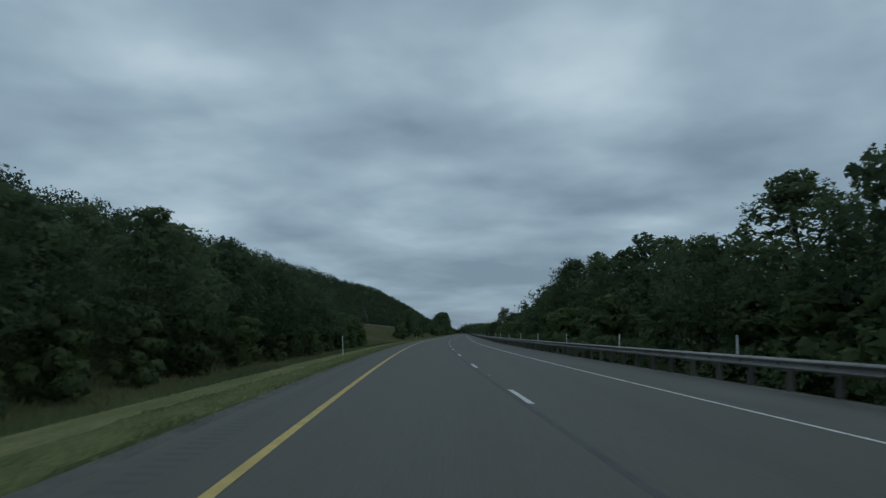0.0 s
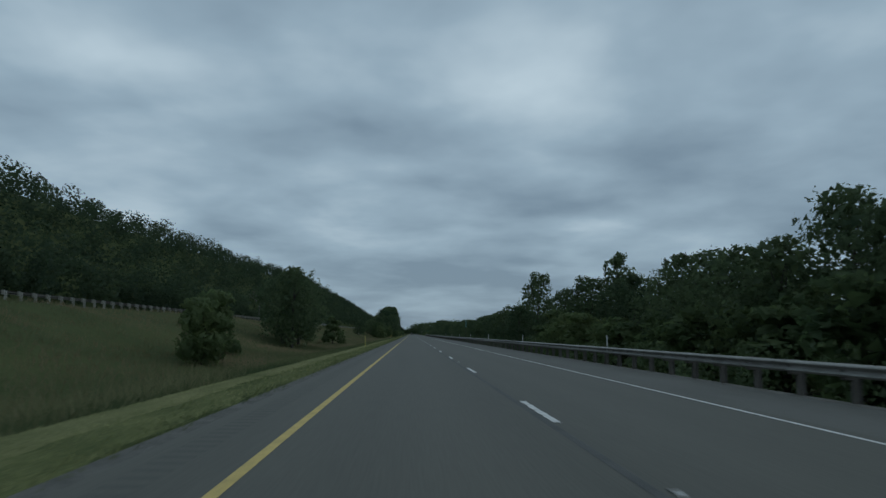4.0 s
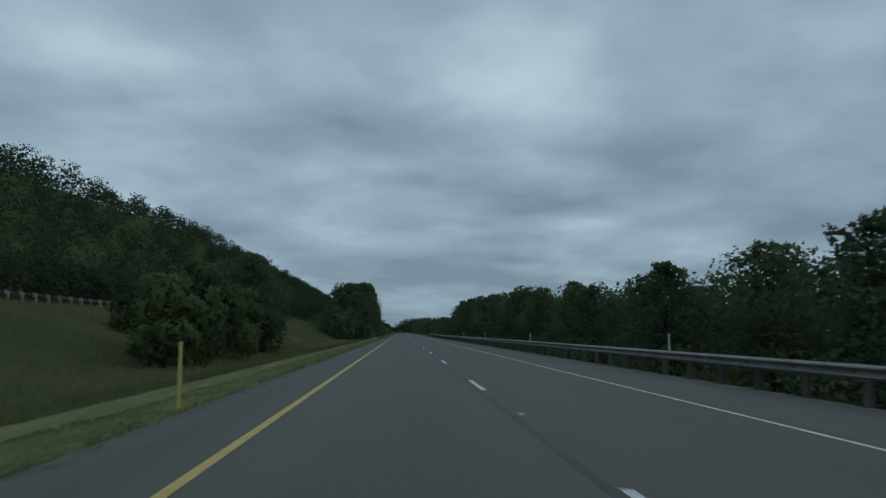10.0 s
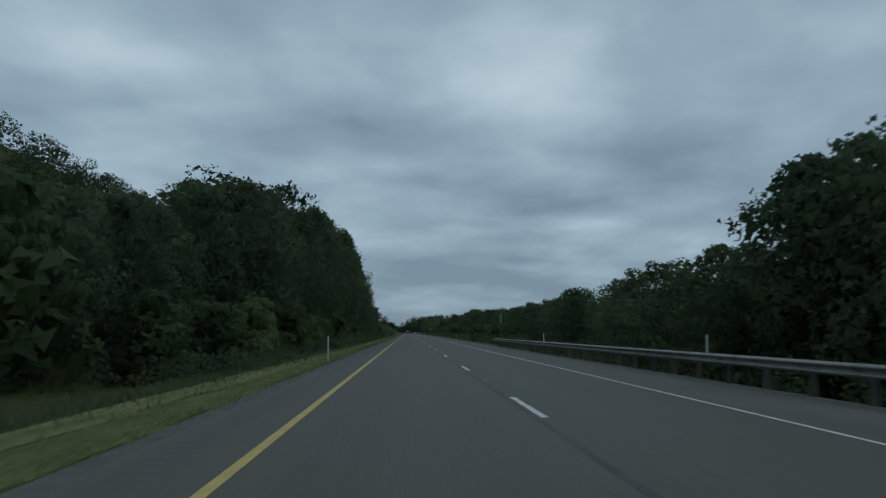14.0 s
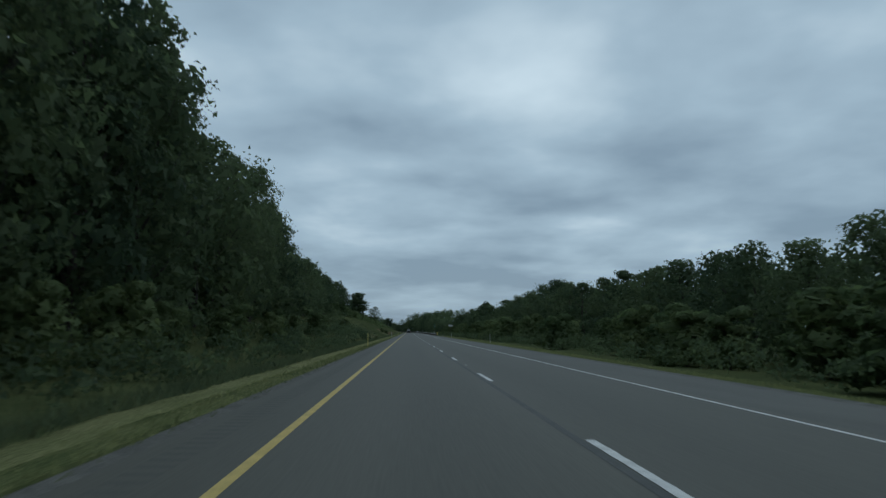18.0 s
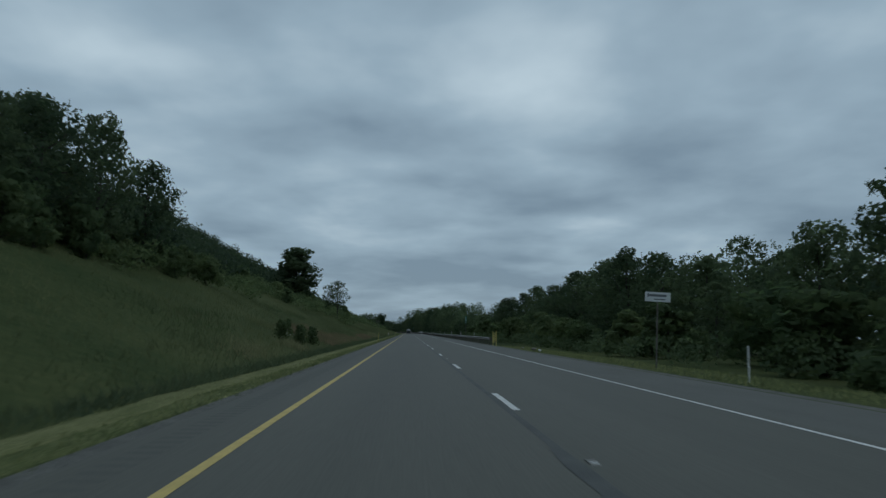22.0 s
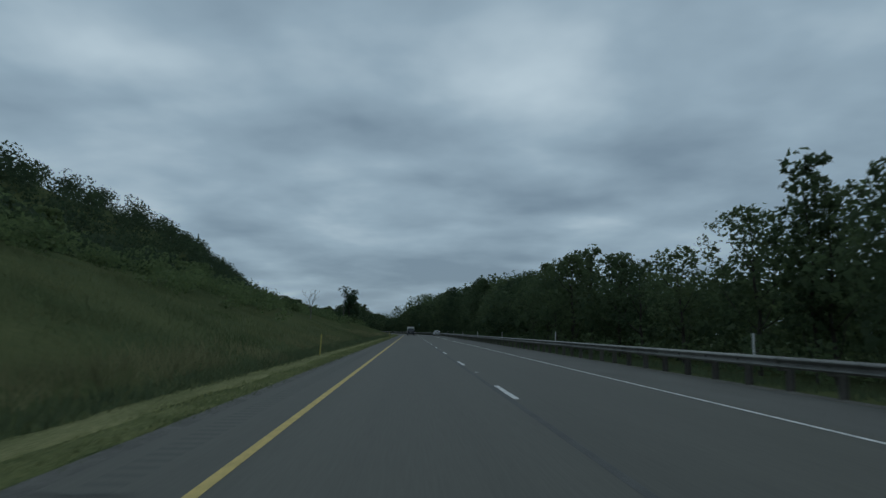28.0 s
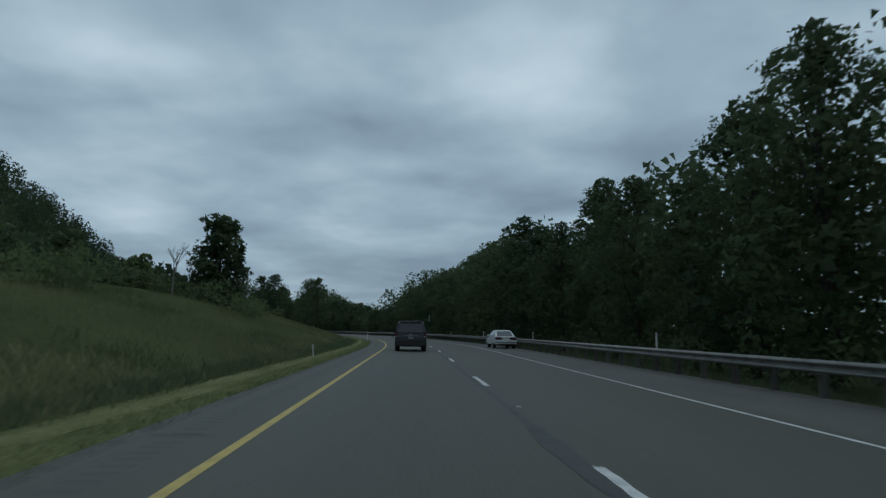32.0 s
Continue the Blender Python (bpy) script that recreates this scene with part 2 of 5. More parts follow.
M_BARK = surface("bark", (0.030, 0.027, 0.023), (0.095, 0.083, 0.068), 2.0, 0.95, 14.0, 0.8, bump_dist=0.03, stretch=(3, 3, 0.6))
M_DEADWOOD = surface("dead_wood", (0.10, 0.095, 0.086), (0.22, 0.21, 0.19), 2.0, 0.9, 16.0, 0.5, stretch=(3, 3, 0.6))
M_GALV = surface("galvanised_steel", (0.15, 0.146, 0.134), (0.29, 0.283, 0.262), 1.6, 0.6, 22.0, 0.1, metal=0.2, obj=0.25)
M_POST = surface("weathered_post_steel", (0.080, 0.074, 0.064), (0.165, 0.155, 0.138), 3.0, 0.8, 30.0, 0.3, metal=0.2, obj=0.3)
M_POSTWHITE = surface("white_plastic", (0.50, 0.51, 0.50), (0.72, 0.73, 0.71), 5.0, 0.55, 40.0, 0.05, obj=0.2)
M_POSTYELLOW = surface("yellow_plastic", (0.48, 0.40, 0.11), (0.70, 0.60, 0.19), 5.0, 0.55, 40.0, 0.05, obj=0.2)
M_GREEN = paint("sign_green", (0.02, 0.13, 0.085), 0.4)
M_SIGNWHITE = paint("sign_white", (0.66, 0.68, 0.68), 0.45)
M_LETTER = paint("faded_lettering", (0.16, 0.17, 0.18), 0.5)
M_BLACK = paint("black_plastic", (0.018, 0.018, 0.02), 0.5)
M_RUBBER = surface("tyre_rubber", (0.012, 0.012, 0.013), (0.03, 0.03, 0.03), 8.0, 0.85, 60.0, 0.2)
M_GLASS = paint("tinted_glass", (0.012, 0.015, 0.018), 0.06, 0.0, 0.6)
M_LAMPDARK = paint("dark_lamp_glass", (0.06, 0.012, 0.014), 0.2, 0.0, 0.5)
M_LENS = paint("dull_pale_plastic", (0.20, 0.205, 0.21), 0.4)
M_RED = paint("tail_lamp_red", (0.22, 0.012, 0.012), 0.2, 0.0, 0.6)
M_RAILWOOD = surface("pale_weathered_rail", (0.20, 0.195, 0.17), (0.38, 0.37, 0.33), 2.0, 0.85, 20.0, 0.3, obj=0.3)
M_ROCK = surface("bank_rock", (0.10, 0.092, 0.078), (0.24, 0.225, 0.20), 1.2, 0.95, 9.0, 0.8, bump_dist=0.05)

# ------------------------------------------------------------------ mesh helpers


def fast_mesh(name, verts, quads, mat, smooth=False, normals=None):
    """A mesh from numpy arrays of vertices and of triangles or quads."""
    me = bpy.data.meshes.new(name)
    verts, quads = np.asarray(verts, np.float32), np.asarray(quads, np.int32)
    n, k = quads.shape
    me.vertices.add(len(verts))
    me.vertices.foreach_set("co", verts.ravel())
    me.loops.add(n * k)
    me.loops.foreach_set("vertex_index", quads.ravel())
    me.polygons.add(n)
    me.polygons.foreach_set("loop_start", np.arange(0, n * k, k, dtype=np.int32))
    me.polygons.foreach_set("loop_total", np.full(n, k, np.int32))
    me.polygons.foreach_set("use_smooth", np.full(n, smooth))
    me.update(calc_edges=True)
    if normals is not None:
        me.polygons.foreach_set("use_smooth", np.ones(n, bool))
        me.normals_split_custom_set_from_vertices(np.asarray(normals, np.float32))
    me.materials.append(mat)
    return me


def part(name, data, mat, parent=None, label="", kind=""):
    """Links a bmesh or mesh as one object under a thing or a part."""
    if isinstance(data, bmesh.types.BMesh):
        me = bpy.data.meshes.new(name)
        data.to_mesh(me)
        data.free()
        me.materials.append(mat)
    else:
        me = data
    ob = new(name, me)
    if parent:
        ob.parent = parent
    return tagged(ob, label, kind=kind)


def box(bm, cx, cy, cz, sx, sy, sz, bevel=0.0, rot=None):
    m = Matrix.Translation((cx, cy, cz)) @ (rot or Matrix()) @ Matrix.Diagonal((sx, sy, sz, 1))
    g = bmesh.ops.create_cube(bm, size=1.0, matrix=m)
    if bevel:
        es = list({e for v in g["verts"] for e in v.link_edges})
        bmesh.ops.bevel(bm, geom=es, offset=bevel, segments=2, affect="EDGES")
    return bm


def boxm(*a, **k):
    return box(bmesh.new(), *a, **k)


def strip(s0, s1, step, us, zs):
    """A ribbon along the road with cross-section us, zs."""
    ss = np.arange(s0, s1 + step * 0.5, step)
    S, U = np.meshgrid(ss, us, indexing="ij")
    x, y = road_np(S, U)
    z = np.broadcast_to(np.asarray(zs, float), S.shape)
    v = np.stack([x, y, z], -1).reshape(-1, 3)
    n, k = S.shape
    i = np.arange(n - 1)[:, None] * k + np.arange(k - 1)[None]
    q = np.stack([i, i + 1, i + k + 1, i + k], -1).reshape(-1, 4)
    return v, q


# ------------------------------------------------------------------ the lie of the land
def smooth01(x):
    x = np.clip(x, 0, 1)
    return x * x * (3 - 2 * x)


def ridge(s):
    """Ground height of the wooded ridge, 75 m left of the road."""
    return np.interp(s, [-200, 120, 250, 450, 580, 700, 1000, 1060, 1110, 1150, 1190, 1215, 1255, 1280, 1500], [15, 17.6, 21.3, 24.8, 30, 30, 26.8, 25.6, 24.2, 25.2, 25.0, 24.0, 27, 28, 10])


def wobble(s, u, k, seed):
    return np.sin(s * k + seed) * np.sin(u * k * 1.3 + seed * 2.1) + 0.5 * np.sin(s * k * 2.3 + u * k * 1.7 + seed)


def land(s, u):
    """Height of the ground beside the road."""
    s, u = np.asarray(s, float), np.asarray(u, float)
    r = ridge(s) + 5.5
    us = [-400, -200, -110, -75, -46, -40, -26.5, -20, -13, -8, -3.4, -1.2, 0, 10, 12, 16, 30, 60, 200, 400]
    open_ = [-3.6, 10, None, None, 5.0, 3.15, 3.15, 1.6, -0.5, -1.0, -0.13, -0.03, -0.02, -0.02, -0.25, -1.2, -2.2, -2, -2.2, -3.6]
    bank = [-3.6, 10, None, None, 14, 12.4, 8.8, 6.8, 3.9, 1.5, -0.1, -0.03, -0.02, -0.02, -0.12, -0.3, -0.6, -1, -2.0, -3.6]
    low = [-3.6, 8, None, None, 6.4, 6.0, 5.0, 4.2, 2.7, 1.2, -0.1, -0.03, -0.02, -0.02, -0.2, -0.7, -1.0, -1, -2.0, -3.6]
    tall = [-3.6, 10, None, None, 8, 6.5, 4.5, 2.6, 0.9, 0.1, -0.1, -0.03, -0.02, -0.02, -0.2, -0.7, -1.0, -1, -2.0, -3.6]

    def prof(zs):
        z = np.zeros(np.broadcast(s, u).shape)
        vals = [np.broadcast_to(r + (1 if a == -110 else 0), z.shape) if b is None else np.full(z.shape, float(b)) for a, b in zip(us, zs)]
        for i in range(len(us) - 1):
            f = np.clip((u - us[i]) / (us[i + 1] - us[i]), 0, 1)
            m = (u >= us[i]) & (u <= us[i + 1])
            z = np.where(m, vals[i] * (1 - f) + vals[i + 1] * f, z)
        return z
    a, b = smooth01((s - 508) / 70), smooth01((s - 640) / 90)
    c = smooth01((s - 900) / 240)
    z = prof(open_) * (1 - a) + prof(tall) * a * (1 - b) + prof(bank) * b * (1 - c) + prof(low) * c
    rough = np.clip((-u - 3.5) / 10, 0, 1) + np.clip((u - 12) / 10, 0, 1)
    flat_ = (np.clip((u + 45) / 3, 0, 1) * np.clip((-26 - u) / 2, 0, 1)) * (1 - a)
    return z + rough * (1 - flat_) * (0.18 * wobble(s, u, 0.21, 1.3) + 0.08 * wobble(s, u, 0.7, 4.1))


def spot(s, u, lift=0.0):
    x, y = road(s, u)
    return x, y, float(land(s, u)) + lift


us = np.concatenate([np.linspace(-400, -120, 8), np.arange(-110, -46, 4.0), np.arange(-45, -12, 1.5), np.arange(-12, -1.5, 0.5), [-1.25, -0.8, 10.0, 10.4], np.arange(11, 20, 1.0), np.arange(21, 60, 3.0), np.linspace(65, 400, 10)])
ss = np.concatenate([np.linspace(-400, -60, 8), np.arange(-56, 1500, 4.0), np.linspace(1510, 1900, 20)])
S, U = np.meshgrid(ss, us, indexing="ij")
gx, gy = road_np(S, U)
gz = land(S, U)
n, k = S.shape
i = np.arange(n - 1)[:, None] * k + np.arange(k - 1)[None]
# the outer sheet joins on to flat country that reaches the horizon
gv = np.stack([gx, gy, gz], -1).reshape(-1, 3)
ground = part("ground", fast_mesh("ground", gv, np.stack([i, i + 1, i + k + 1, i + k], -1).reshape(-1, 4), M_GROUND, True), None, None)
tagged(ground, "grassy roadside ground rising into a wooded hill", "ground", kind="structure")
pl = bmesh.new()
bmesh.ops.create_grid(pl, x_segments=40, y_segments=40, size=4800)
for v in pl.verts:
    v.co.z = -3.5
far = part("outlying_ground", pl, M_GROUND, None)
tagged(far, "flat country reaching the horizon", "ground", kind="structure")



def verge_edge(s):
    """How far left of the yellow line the mown strip ends."""
    return np.interp(s, [0, 250, 290, 310, 330, 500, 590, 960, 1010, 1500], [-3.9, -3.9, -4.5, -4.4, -3.9, -4.0, -2.9, -2.85, -3.15, -3.15])


def verge_strip(name, uv, lift, mat, label, wave):
    """A band of the verge that follows the land, with a wavering edge; uv from the mown strip's outer edge (1) to the gravel (0)."""
    S, K = np.meshgrid(np.arange(-56, 1500, 0.6), np.array(uv), indexing="ij")
    U = -1.45 + (verge_edge(S) + 1.45) * K
    U = U + (0.10 * np.sin(S * 0.31 + wave) + 0.08 * np.sin(S * 0.83 + 1 + wave) + 0.06 * np.sin(S * 2.1 + wave) + 0.03 * np.sin(S * 4.7 + 2 * wave)) * np.linspace(0.8, 1.0, len(uv))[None]
    gx, gy = road_np(S, U)
    gz = land(S, U) + np.array(lift)[None]
    n, k = S.shape
    i = np.arange(n - 1)[:, None] * k + np.arange(k - 1)[None]
    ob = part(name, fast_mesh(name, np.stack([gx, gy, gz], -1).reshape(-1, 3), np.stack([i, i + 1, i + k + 1, i + k], -1).reshape(-1, 4), mat, True), None)
    return tagged(ob, label, "verge", kind="structure")


verge_strip("mown_verge", [1.03, 1.0, 0.88, 0.72, 0.56, 0.5], [-0.06, 0.03, 0.04, 0.04, 0.03, -0.03], M_VERGE, "mown straw-green strip of grass along the verge", 0.0)
verge_strip("rough_verge", [0.58, 0.5, 0.3, 0.12, 0.0], [-0.04, 0.015, 0.02, 0.015, -0.03], M_VERGE_GREEN, "uneven green grass between gravel and mown strip", 2.0)

# ------------------------------------------------------------------ carriageway
S0, S1 = -60.0, 1560.0


def ribbon(name, us_, zs_, mat, label, cat, s0=S0, s1=S1, step=3.0, parent=None):
    v, q = strip(s0, s1, step, us_, zs_)
    ob = part(name, fast_mesh(name, v, q, mat), None, parent)
    return tagged(ob, label, cat if not parent else "", kind="structure" if not parent else "")


ribbon("road", [-0.45, -0.44, 7.63, 7.64], [-0.06, 0.0, 0.0, -0.06], M_ROAD, "dark grey two-lane asphalt carriageway, lightly worn", "road")
ribbon("shoulder_left", [-1.30, -1.24, -0.44, -0.43], [-0.10, -0.012, -0.006, -0.06], M_ROAD, "narrow grey asphalt shoulder with cracked edge", "shoulder")
ribbon("shoulder_right", [7.63, 7.635, 10.15, 10.35], [-0.06, -0.006, -0.02, -0.12], M_SHOULDER, "wide pale grey asphalt shoulder", "shoulder")
ribbon("gravel_edge_left", [-1.75, -1.5, -1.22], [-0.10, -0.015, -0.03], M_GRAVEL, "strip of grey gravel along the asphalt", "gravel")
ribbon("gravel_edge_right", [10.1, 10.6, 11.3], [-0.05, -0.02, -0.2], M_GRAVEL, "strip of grey gravel below the guardrail", "gravel")
ribbon("edge_line", [-0.05, 0.07], [0.004, 0.004], M_YELLOW, "solid yellow edge line, worn", "road marking")
ribbon("edge_line", [7.27, 7.362], [0.004, 0.004], M_WHITE, "solid white edge line", "road marking")
ribbon("tar_joint", [3.46, 3.475, 3.565, 3.58], [0.002, 0.003, 0.003, 0.002], M_TAR, "soft dark tar joint between the lanes", "road joint")
# worn dashes: ragged edges, in four shapes
DASHES = []
for k in range(4):
    rd = random.Random(60 + k)
    bm = bmesh.new()
    prev = None
    for j in range(15):
        yy = 3.05 * j / 14 + (rd.uniform(-0.05, 0.05) if j in (0, 14) else 0)
        pair = [bm.verts.new((sx * 0.062 + rd.uniform(-0.013, 0.009) * sx, yy + rd.uniform(-0.03, 0.03), 0)) for sx in (-1, 1)]
        if prev:
            bm.faces.new((prev[0], prev[1], pair[1], pair[0]))
        prev = pair
    me = bpy.data.meshes.new("lane_dash")
    bm.to_mesh(me)
    bm.free()
    me.materials.append(M_WHITE)
    DASHES.append(me)
lane = tagged(new("lane_line"), "broken white lane line between the two lanes", "road marking", kind="structure")
s = 12.9 - 12.192 * 5
while s < 1540:
    x, y = road(s, 3.66)
    d = part("lane_dash", DASHES[int(s * 7) % 4], None, lane)
    d.matrix_world = Matrix.Translation((x, y, 0.006)) @ Matrix.Rotation(heading(s + 1.5), 4, "Z")
    s += 12.192

# ------------------------------------------------------------------ plants
RNG = np.random.default_rng(7)


def leaf_cloud(centres, radii, per, size, rng=RNG, shell=0.5, outward=0.6, heart=None, lay=0.0):
    """Pointed leaf sprays scattered over ellipsoid lobes: vertices and triangles. lay: how far they lie along the lobe's surface."""
    c, r = np.asarray(centres, float), np.asarray(radii, float)
    n = len(c)
    d = rng.normal(size=(n, per, 3))
    d /= np.linalg.norm(d, axis=-1, keepdims=True)
    rad = shell + (1.08 - shell) * rng.random((n, per, 1)) ** 0.6
    p = (c[:, None] + r[:, None] * d * rad).reshape(-1, 3)
    a = rng.normal(size=p.shape) + outward * d.reshape(-1, 3)
    a /= np.linalg.norm(a, axis=-1, keepdims=True)
    if lay:
        face = d.reshape(-1, 3) * lay + 0.5 * rng.normal(size=p.shape)
        face /= np.linalg.norm(face, axis=-1, keepdims=True)
        a = np.cross(face, rng.normal(size=p.shape))
        a /= np.linalg.norm(a, axis=-1, keepdims=True)
    b = np.cross(a, face if lay else rng.normal(size=p.shape))
    b /= np.linalg.norm(b, axis=-1, keepdims=True)
    nn = np.cross(a, b)
    ln = (size * (0.6 + 0.8 * rng.random(len(p))))[:, None]
    w = ln * (0.34 + 0.22 * rng.random((len(p), 1)))
    v = np.stack([p - a * ln * 0.4 + b * w, p - a * ln * 0.4 - b * w, p + a * ln * 0.7 + nn * ln * 0.2], 1).reshape(-1, 3)
    out_ = d.reshape(-1, 3) * 0.45
    if heart is not None:
        h = p - np.repeat(heart, per, axis=0)
        out_ = out_ + 0.75 * h / np.maximum(np.linalg.norm(h, axis=-1, keepdims=True), 0.05)
    side = np.sign((nn * out_).sum(-1, keepdims=True))
    m = out_ + 0.25 * nn * side
    v = v.reshape(-1, 3, 3)
    v = np.where(side[:, :, None] < 0, v[:, [1, 0, 2]], v).reshape(-1, 3)
    m /= np.maximum(np.linalg.norm(m, axis=-1, keepdims=True), 1e-6)
    return v, np.arange(len(v)).reshape(-1, 3), np.repeat(m, 3, axis=0)


def joined(*pieces):
    """Several (vertices, triangles, normals) as one."""
    vs, fs, ns, at = [], [], [], 0
    for v, f, nr in pieces:
        vs.append(v)
        fs.append(f + at)
        ns.append(nr)
        at += len(v)
    return np.concatenate(vs), np.concatenate(fs), np.concatenate(ns)


def sprays(centres, radii, clumps, per, leaf, rng, fill):
    """A crown: small sprays of leaves over each lobe, and larger ones inside that close it."""
    c, r = np.asarray(centres, float), np.asarray(radii, float)
    d = rng.normal(size=(len(c), clumps, 3))
    d /= np.linalg.norm(d, axis=-1, keepdims=True)
    p = (c[:, None] + r[:, None] * d * (0.72 + 0.33 * rng.random((len(c), clumps, 1)))).reshape(-1, 3)
    q = np.repeat(r.mean(-1), clumps)[:, None] * rng.uniform(0.2, 0.36, (len(p), 1)) * np.ones((1, 3))
    hearts = np.repeat(c, clumps, axis=0)
    keep = p[:, 2] < np.quantile(p[:, 2], 0.985)
    v1, f1, n1 = leaf_cloud(p[keep], q[keep], per, leaf, rng, 0.1, 0.3, hearts[keep])
    return joined((v1, f1, n1), leaf_cloud(c, r * 0.82, fill, leaf * (1.5 if fill < 20 else 2.35), rng, 0.74, lay=1.8))


def limb(bm, a, b, ra, rb, sides=6):
    """A tapered piece of trunk or branch from a to b."""
    a, b = Vector(a), Vector(b)
    q = (b - a).to_track_quat("Z", "Y").to_matrix()
    rings = []
    for p, r in ((a, ra), (b, rb)):
        rings.append([bm.verts.new(p + q @ Vector((r * math.cos(6.2832 * i / sides), r * math.sin(6.2832 * i / sides), 0))) for i in range(sides)])
    for i in range(sides):
        j = (i + 1) % sides
        bm.faces.new((rings[0][i], rings[0][j], rings[1][j], rings[1][i]))
    bm.faces.new(rings[1])


def trunk_mesh(rnd, height, r0, lobes, lean=0.3):
    bm = bmesh.new()
    pts = [Vector((0, 0, -0.4))]
    for k in range(1, 6):
        f = k / 5
        pts.append(Vector((rnd.uniform(-lean, lean) * f, rnd.uniform(-lean, lean) * f, height * 0.86 * f)))
    for k in range(5):
        limb(bm, pts[k], pts[k + 1], r0 * (1 - 0.17 * k), r0 * (1 - 0.17 * (k + 1)), 6)
    for c in lobes[::2] if len(lobes) > 14 else lobes:
        z = max(0.14, min(0.8, c[2] / height - 0.22))
        k = min(4, int(z / 0.86 * 5))
        a = pts[k].lerp(pts[k + 1], 0.5)
        m = a.lerp(Vector(c), 0.55) + Vector((0, 0, -0.25))
        limb(bm, a, m, r0 * 0.36, r0 * 0.22, 3)
        limb(bm, m, Vector(c), r0 * 0.22, r0 * 0.07, 3)
    return bm


def make_tree(name, seed, height, spread, lobes, per, leaf, mat, label, cat, low=0.16, form="broad", r0=0.2, bare=False, fill=60):
    """A tree with a trunk, limbs and an uneven crown of leaf sprays, its foot at the origin."""
    rnd, rng = random.Random(seed), np.random.default_rng(seed)
    cs, rs = [], []
    for i in range(lobes):
        f = (i + 0.5) / lobes
        z = low + (0.93 - low) * f
        if form == "broad":
            wide = math.sin(math.pi * min(1, 0.18 + 0.82 * f)) ** 0.7
        elif form == "oval":
            wide = 0.62 * math.sin(math.pi * (0.12 + 0.8 * f)) ** 0.6
        elif form == "cone":
            wide = 1.05 * (1 - f) + 0.1
        elif form == "umbrella":
            z = 0.55 + 0.4 * f if i % 3 else 0.3 + 0.3 * f
            wide = 1.0 if z > 0.72 else 0.45
        else:
            wide = 0.9 * (1 - 0.5 * f)
        a = i * 2.4 + rnd.uniform(-0.6, 0.6)
        rr = spread * wide * rnd.uniform(0.35, 0.85)
        cs.append((rr * math.cos(a), rr * math.sin(a), height * z + rnd.uniform(-0.3, 0.3)))
        q = spread * rnd.uniform(0.34, 0.52) * (0.55 + 0.6 * wide)
        rs.append((q, q, q * rnd.uniform(0.6, 0.95)))
    base = new(name)
    tagged(base, label, cat)
    part("trunk", trunk_mesh(rnd, height, r0, cs, 0.35 if form != "cone" else 0.1), M_BARK if not bare else M_DEADWOOD, base)
    if not bare:
        v, q, nrm = sprays(cs, rs, per, 13, leaf, rng, fill=fill)
        v[:, 2] *= height / np.quantile(v[:, 2], 0.9995)
        v[:, 2] = np.maximum(v[:, 2], 0.02)
        part("crown", fast_mesh("crown", v, q, mat, normals=nrm), None, base)
    return base


def dead_tree(name, seed, height, label):
    rnd = random.Random(seed)
    bm = bmesh.new()

    def grow(p, d, ln, r, depth):
        e = p + d * ln
        limb(bm, p, e, r, r * 0.62, 6)
        if depth:
            for _ in range(3 if depth > 1 else 2):
                nd = (d + Vector((rnd.uniform(-0.8, 0.8), rnd.uniform(-0.8, 0.8), rnd.uniform(-0.1, 0.5)))).normalized()
                grow(p.lerp(e, rnd.uniform(0.55, 1.0)), nd, ln * rnd.uniform(0.5, 0.75), r * 0.5, depth - 1)
    grow(Vector((0, 0, -0.4)), Vector((0.04, 0, 1)), height * 0.42, 0.018 * height, 4)
    base = tagged(new(name), label, "tree")
    part("trunk", bm, M_DEADWOOD, base)
    return base


# one of each kind of tree, copied along the road below
BROAD, SHRUB = [], []
for j in range(5):
    BROAD.append(make_tree(("broadleaf_tree", "spreading_tree", "bushy_tree", "round_crowned_tree", "broad_crowned_tree")[j], 11 + j, 10.0, (3.4, 3.9, 3.1, 3.6, 4.2)[j], (20, 24, 18, 22, 26)[j], (16, 15, 17, 16, 15)[j], 0.155, M_LEAF,
                           ("dark green broadleaf tree in full summer leaf", "dark green tree with a wide spreading crown", "dense bushy green tree leafed to the ground", "green tree with a round full crown", "large green tree with a broad uneven crown")[j], "tree", low=(0.12, 0.16, 0.1, 0.2, 0.14)[j]))
for j in range(3):
    SHRUB.append(make_tree("shrub", 31 + j, 4.0, (2.0, 2.4, 1.8)[j], 12, 12, 0.15, M_LEAF_LIGHT, "rounded green roadside shrub", "shrub", low=0.1, form="bush", r0=0.07))
OVAL = make_tree("oval_tree", 51, 10.0, 3.0, 24, 15, 0.2, M_LEAF, "tall dense oval-crowned tree on the grassy bank", "tree", low=0.12, form="oval")
SPARSE = make_tree("sparse_tree", 52, 10.0, 3.2, 18, 10, 0.19, M_LEAF, "slender tree with an open, ragged crown", "tree", low=0.32, form="broad", r0=0.14, fill=16)
PINE = make_tree("pine_tree", 53, 12.0, 3.6, 20, 14, 0.2, M_NEEDLE, "dark pine with a flat spreading crown", "tree", low=0.3, form="umbrella", r0=0.24, fill=30)
POPLAR = make_tree("poplar_tree", 54, 12.0, 2.3, 20, 9, 0.22, M_LEAF, "thin-crowned tree with sky showing through the leaves", "tree", low=0.2, form="oval", r0=0.14, fill=16)
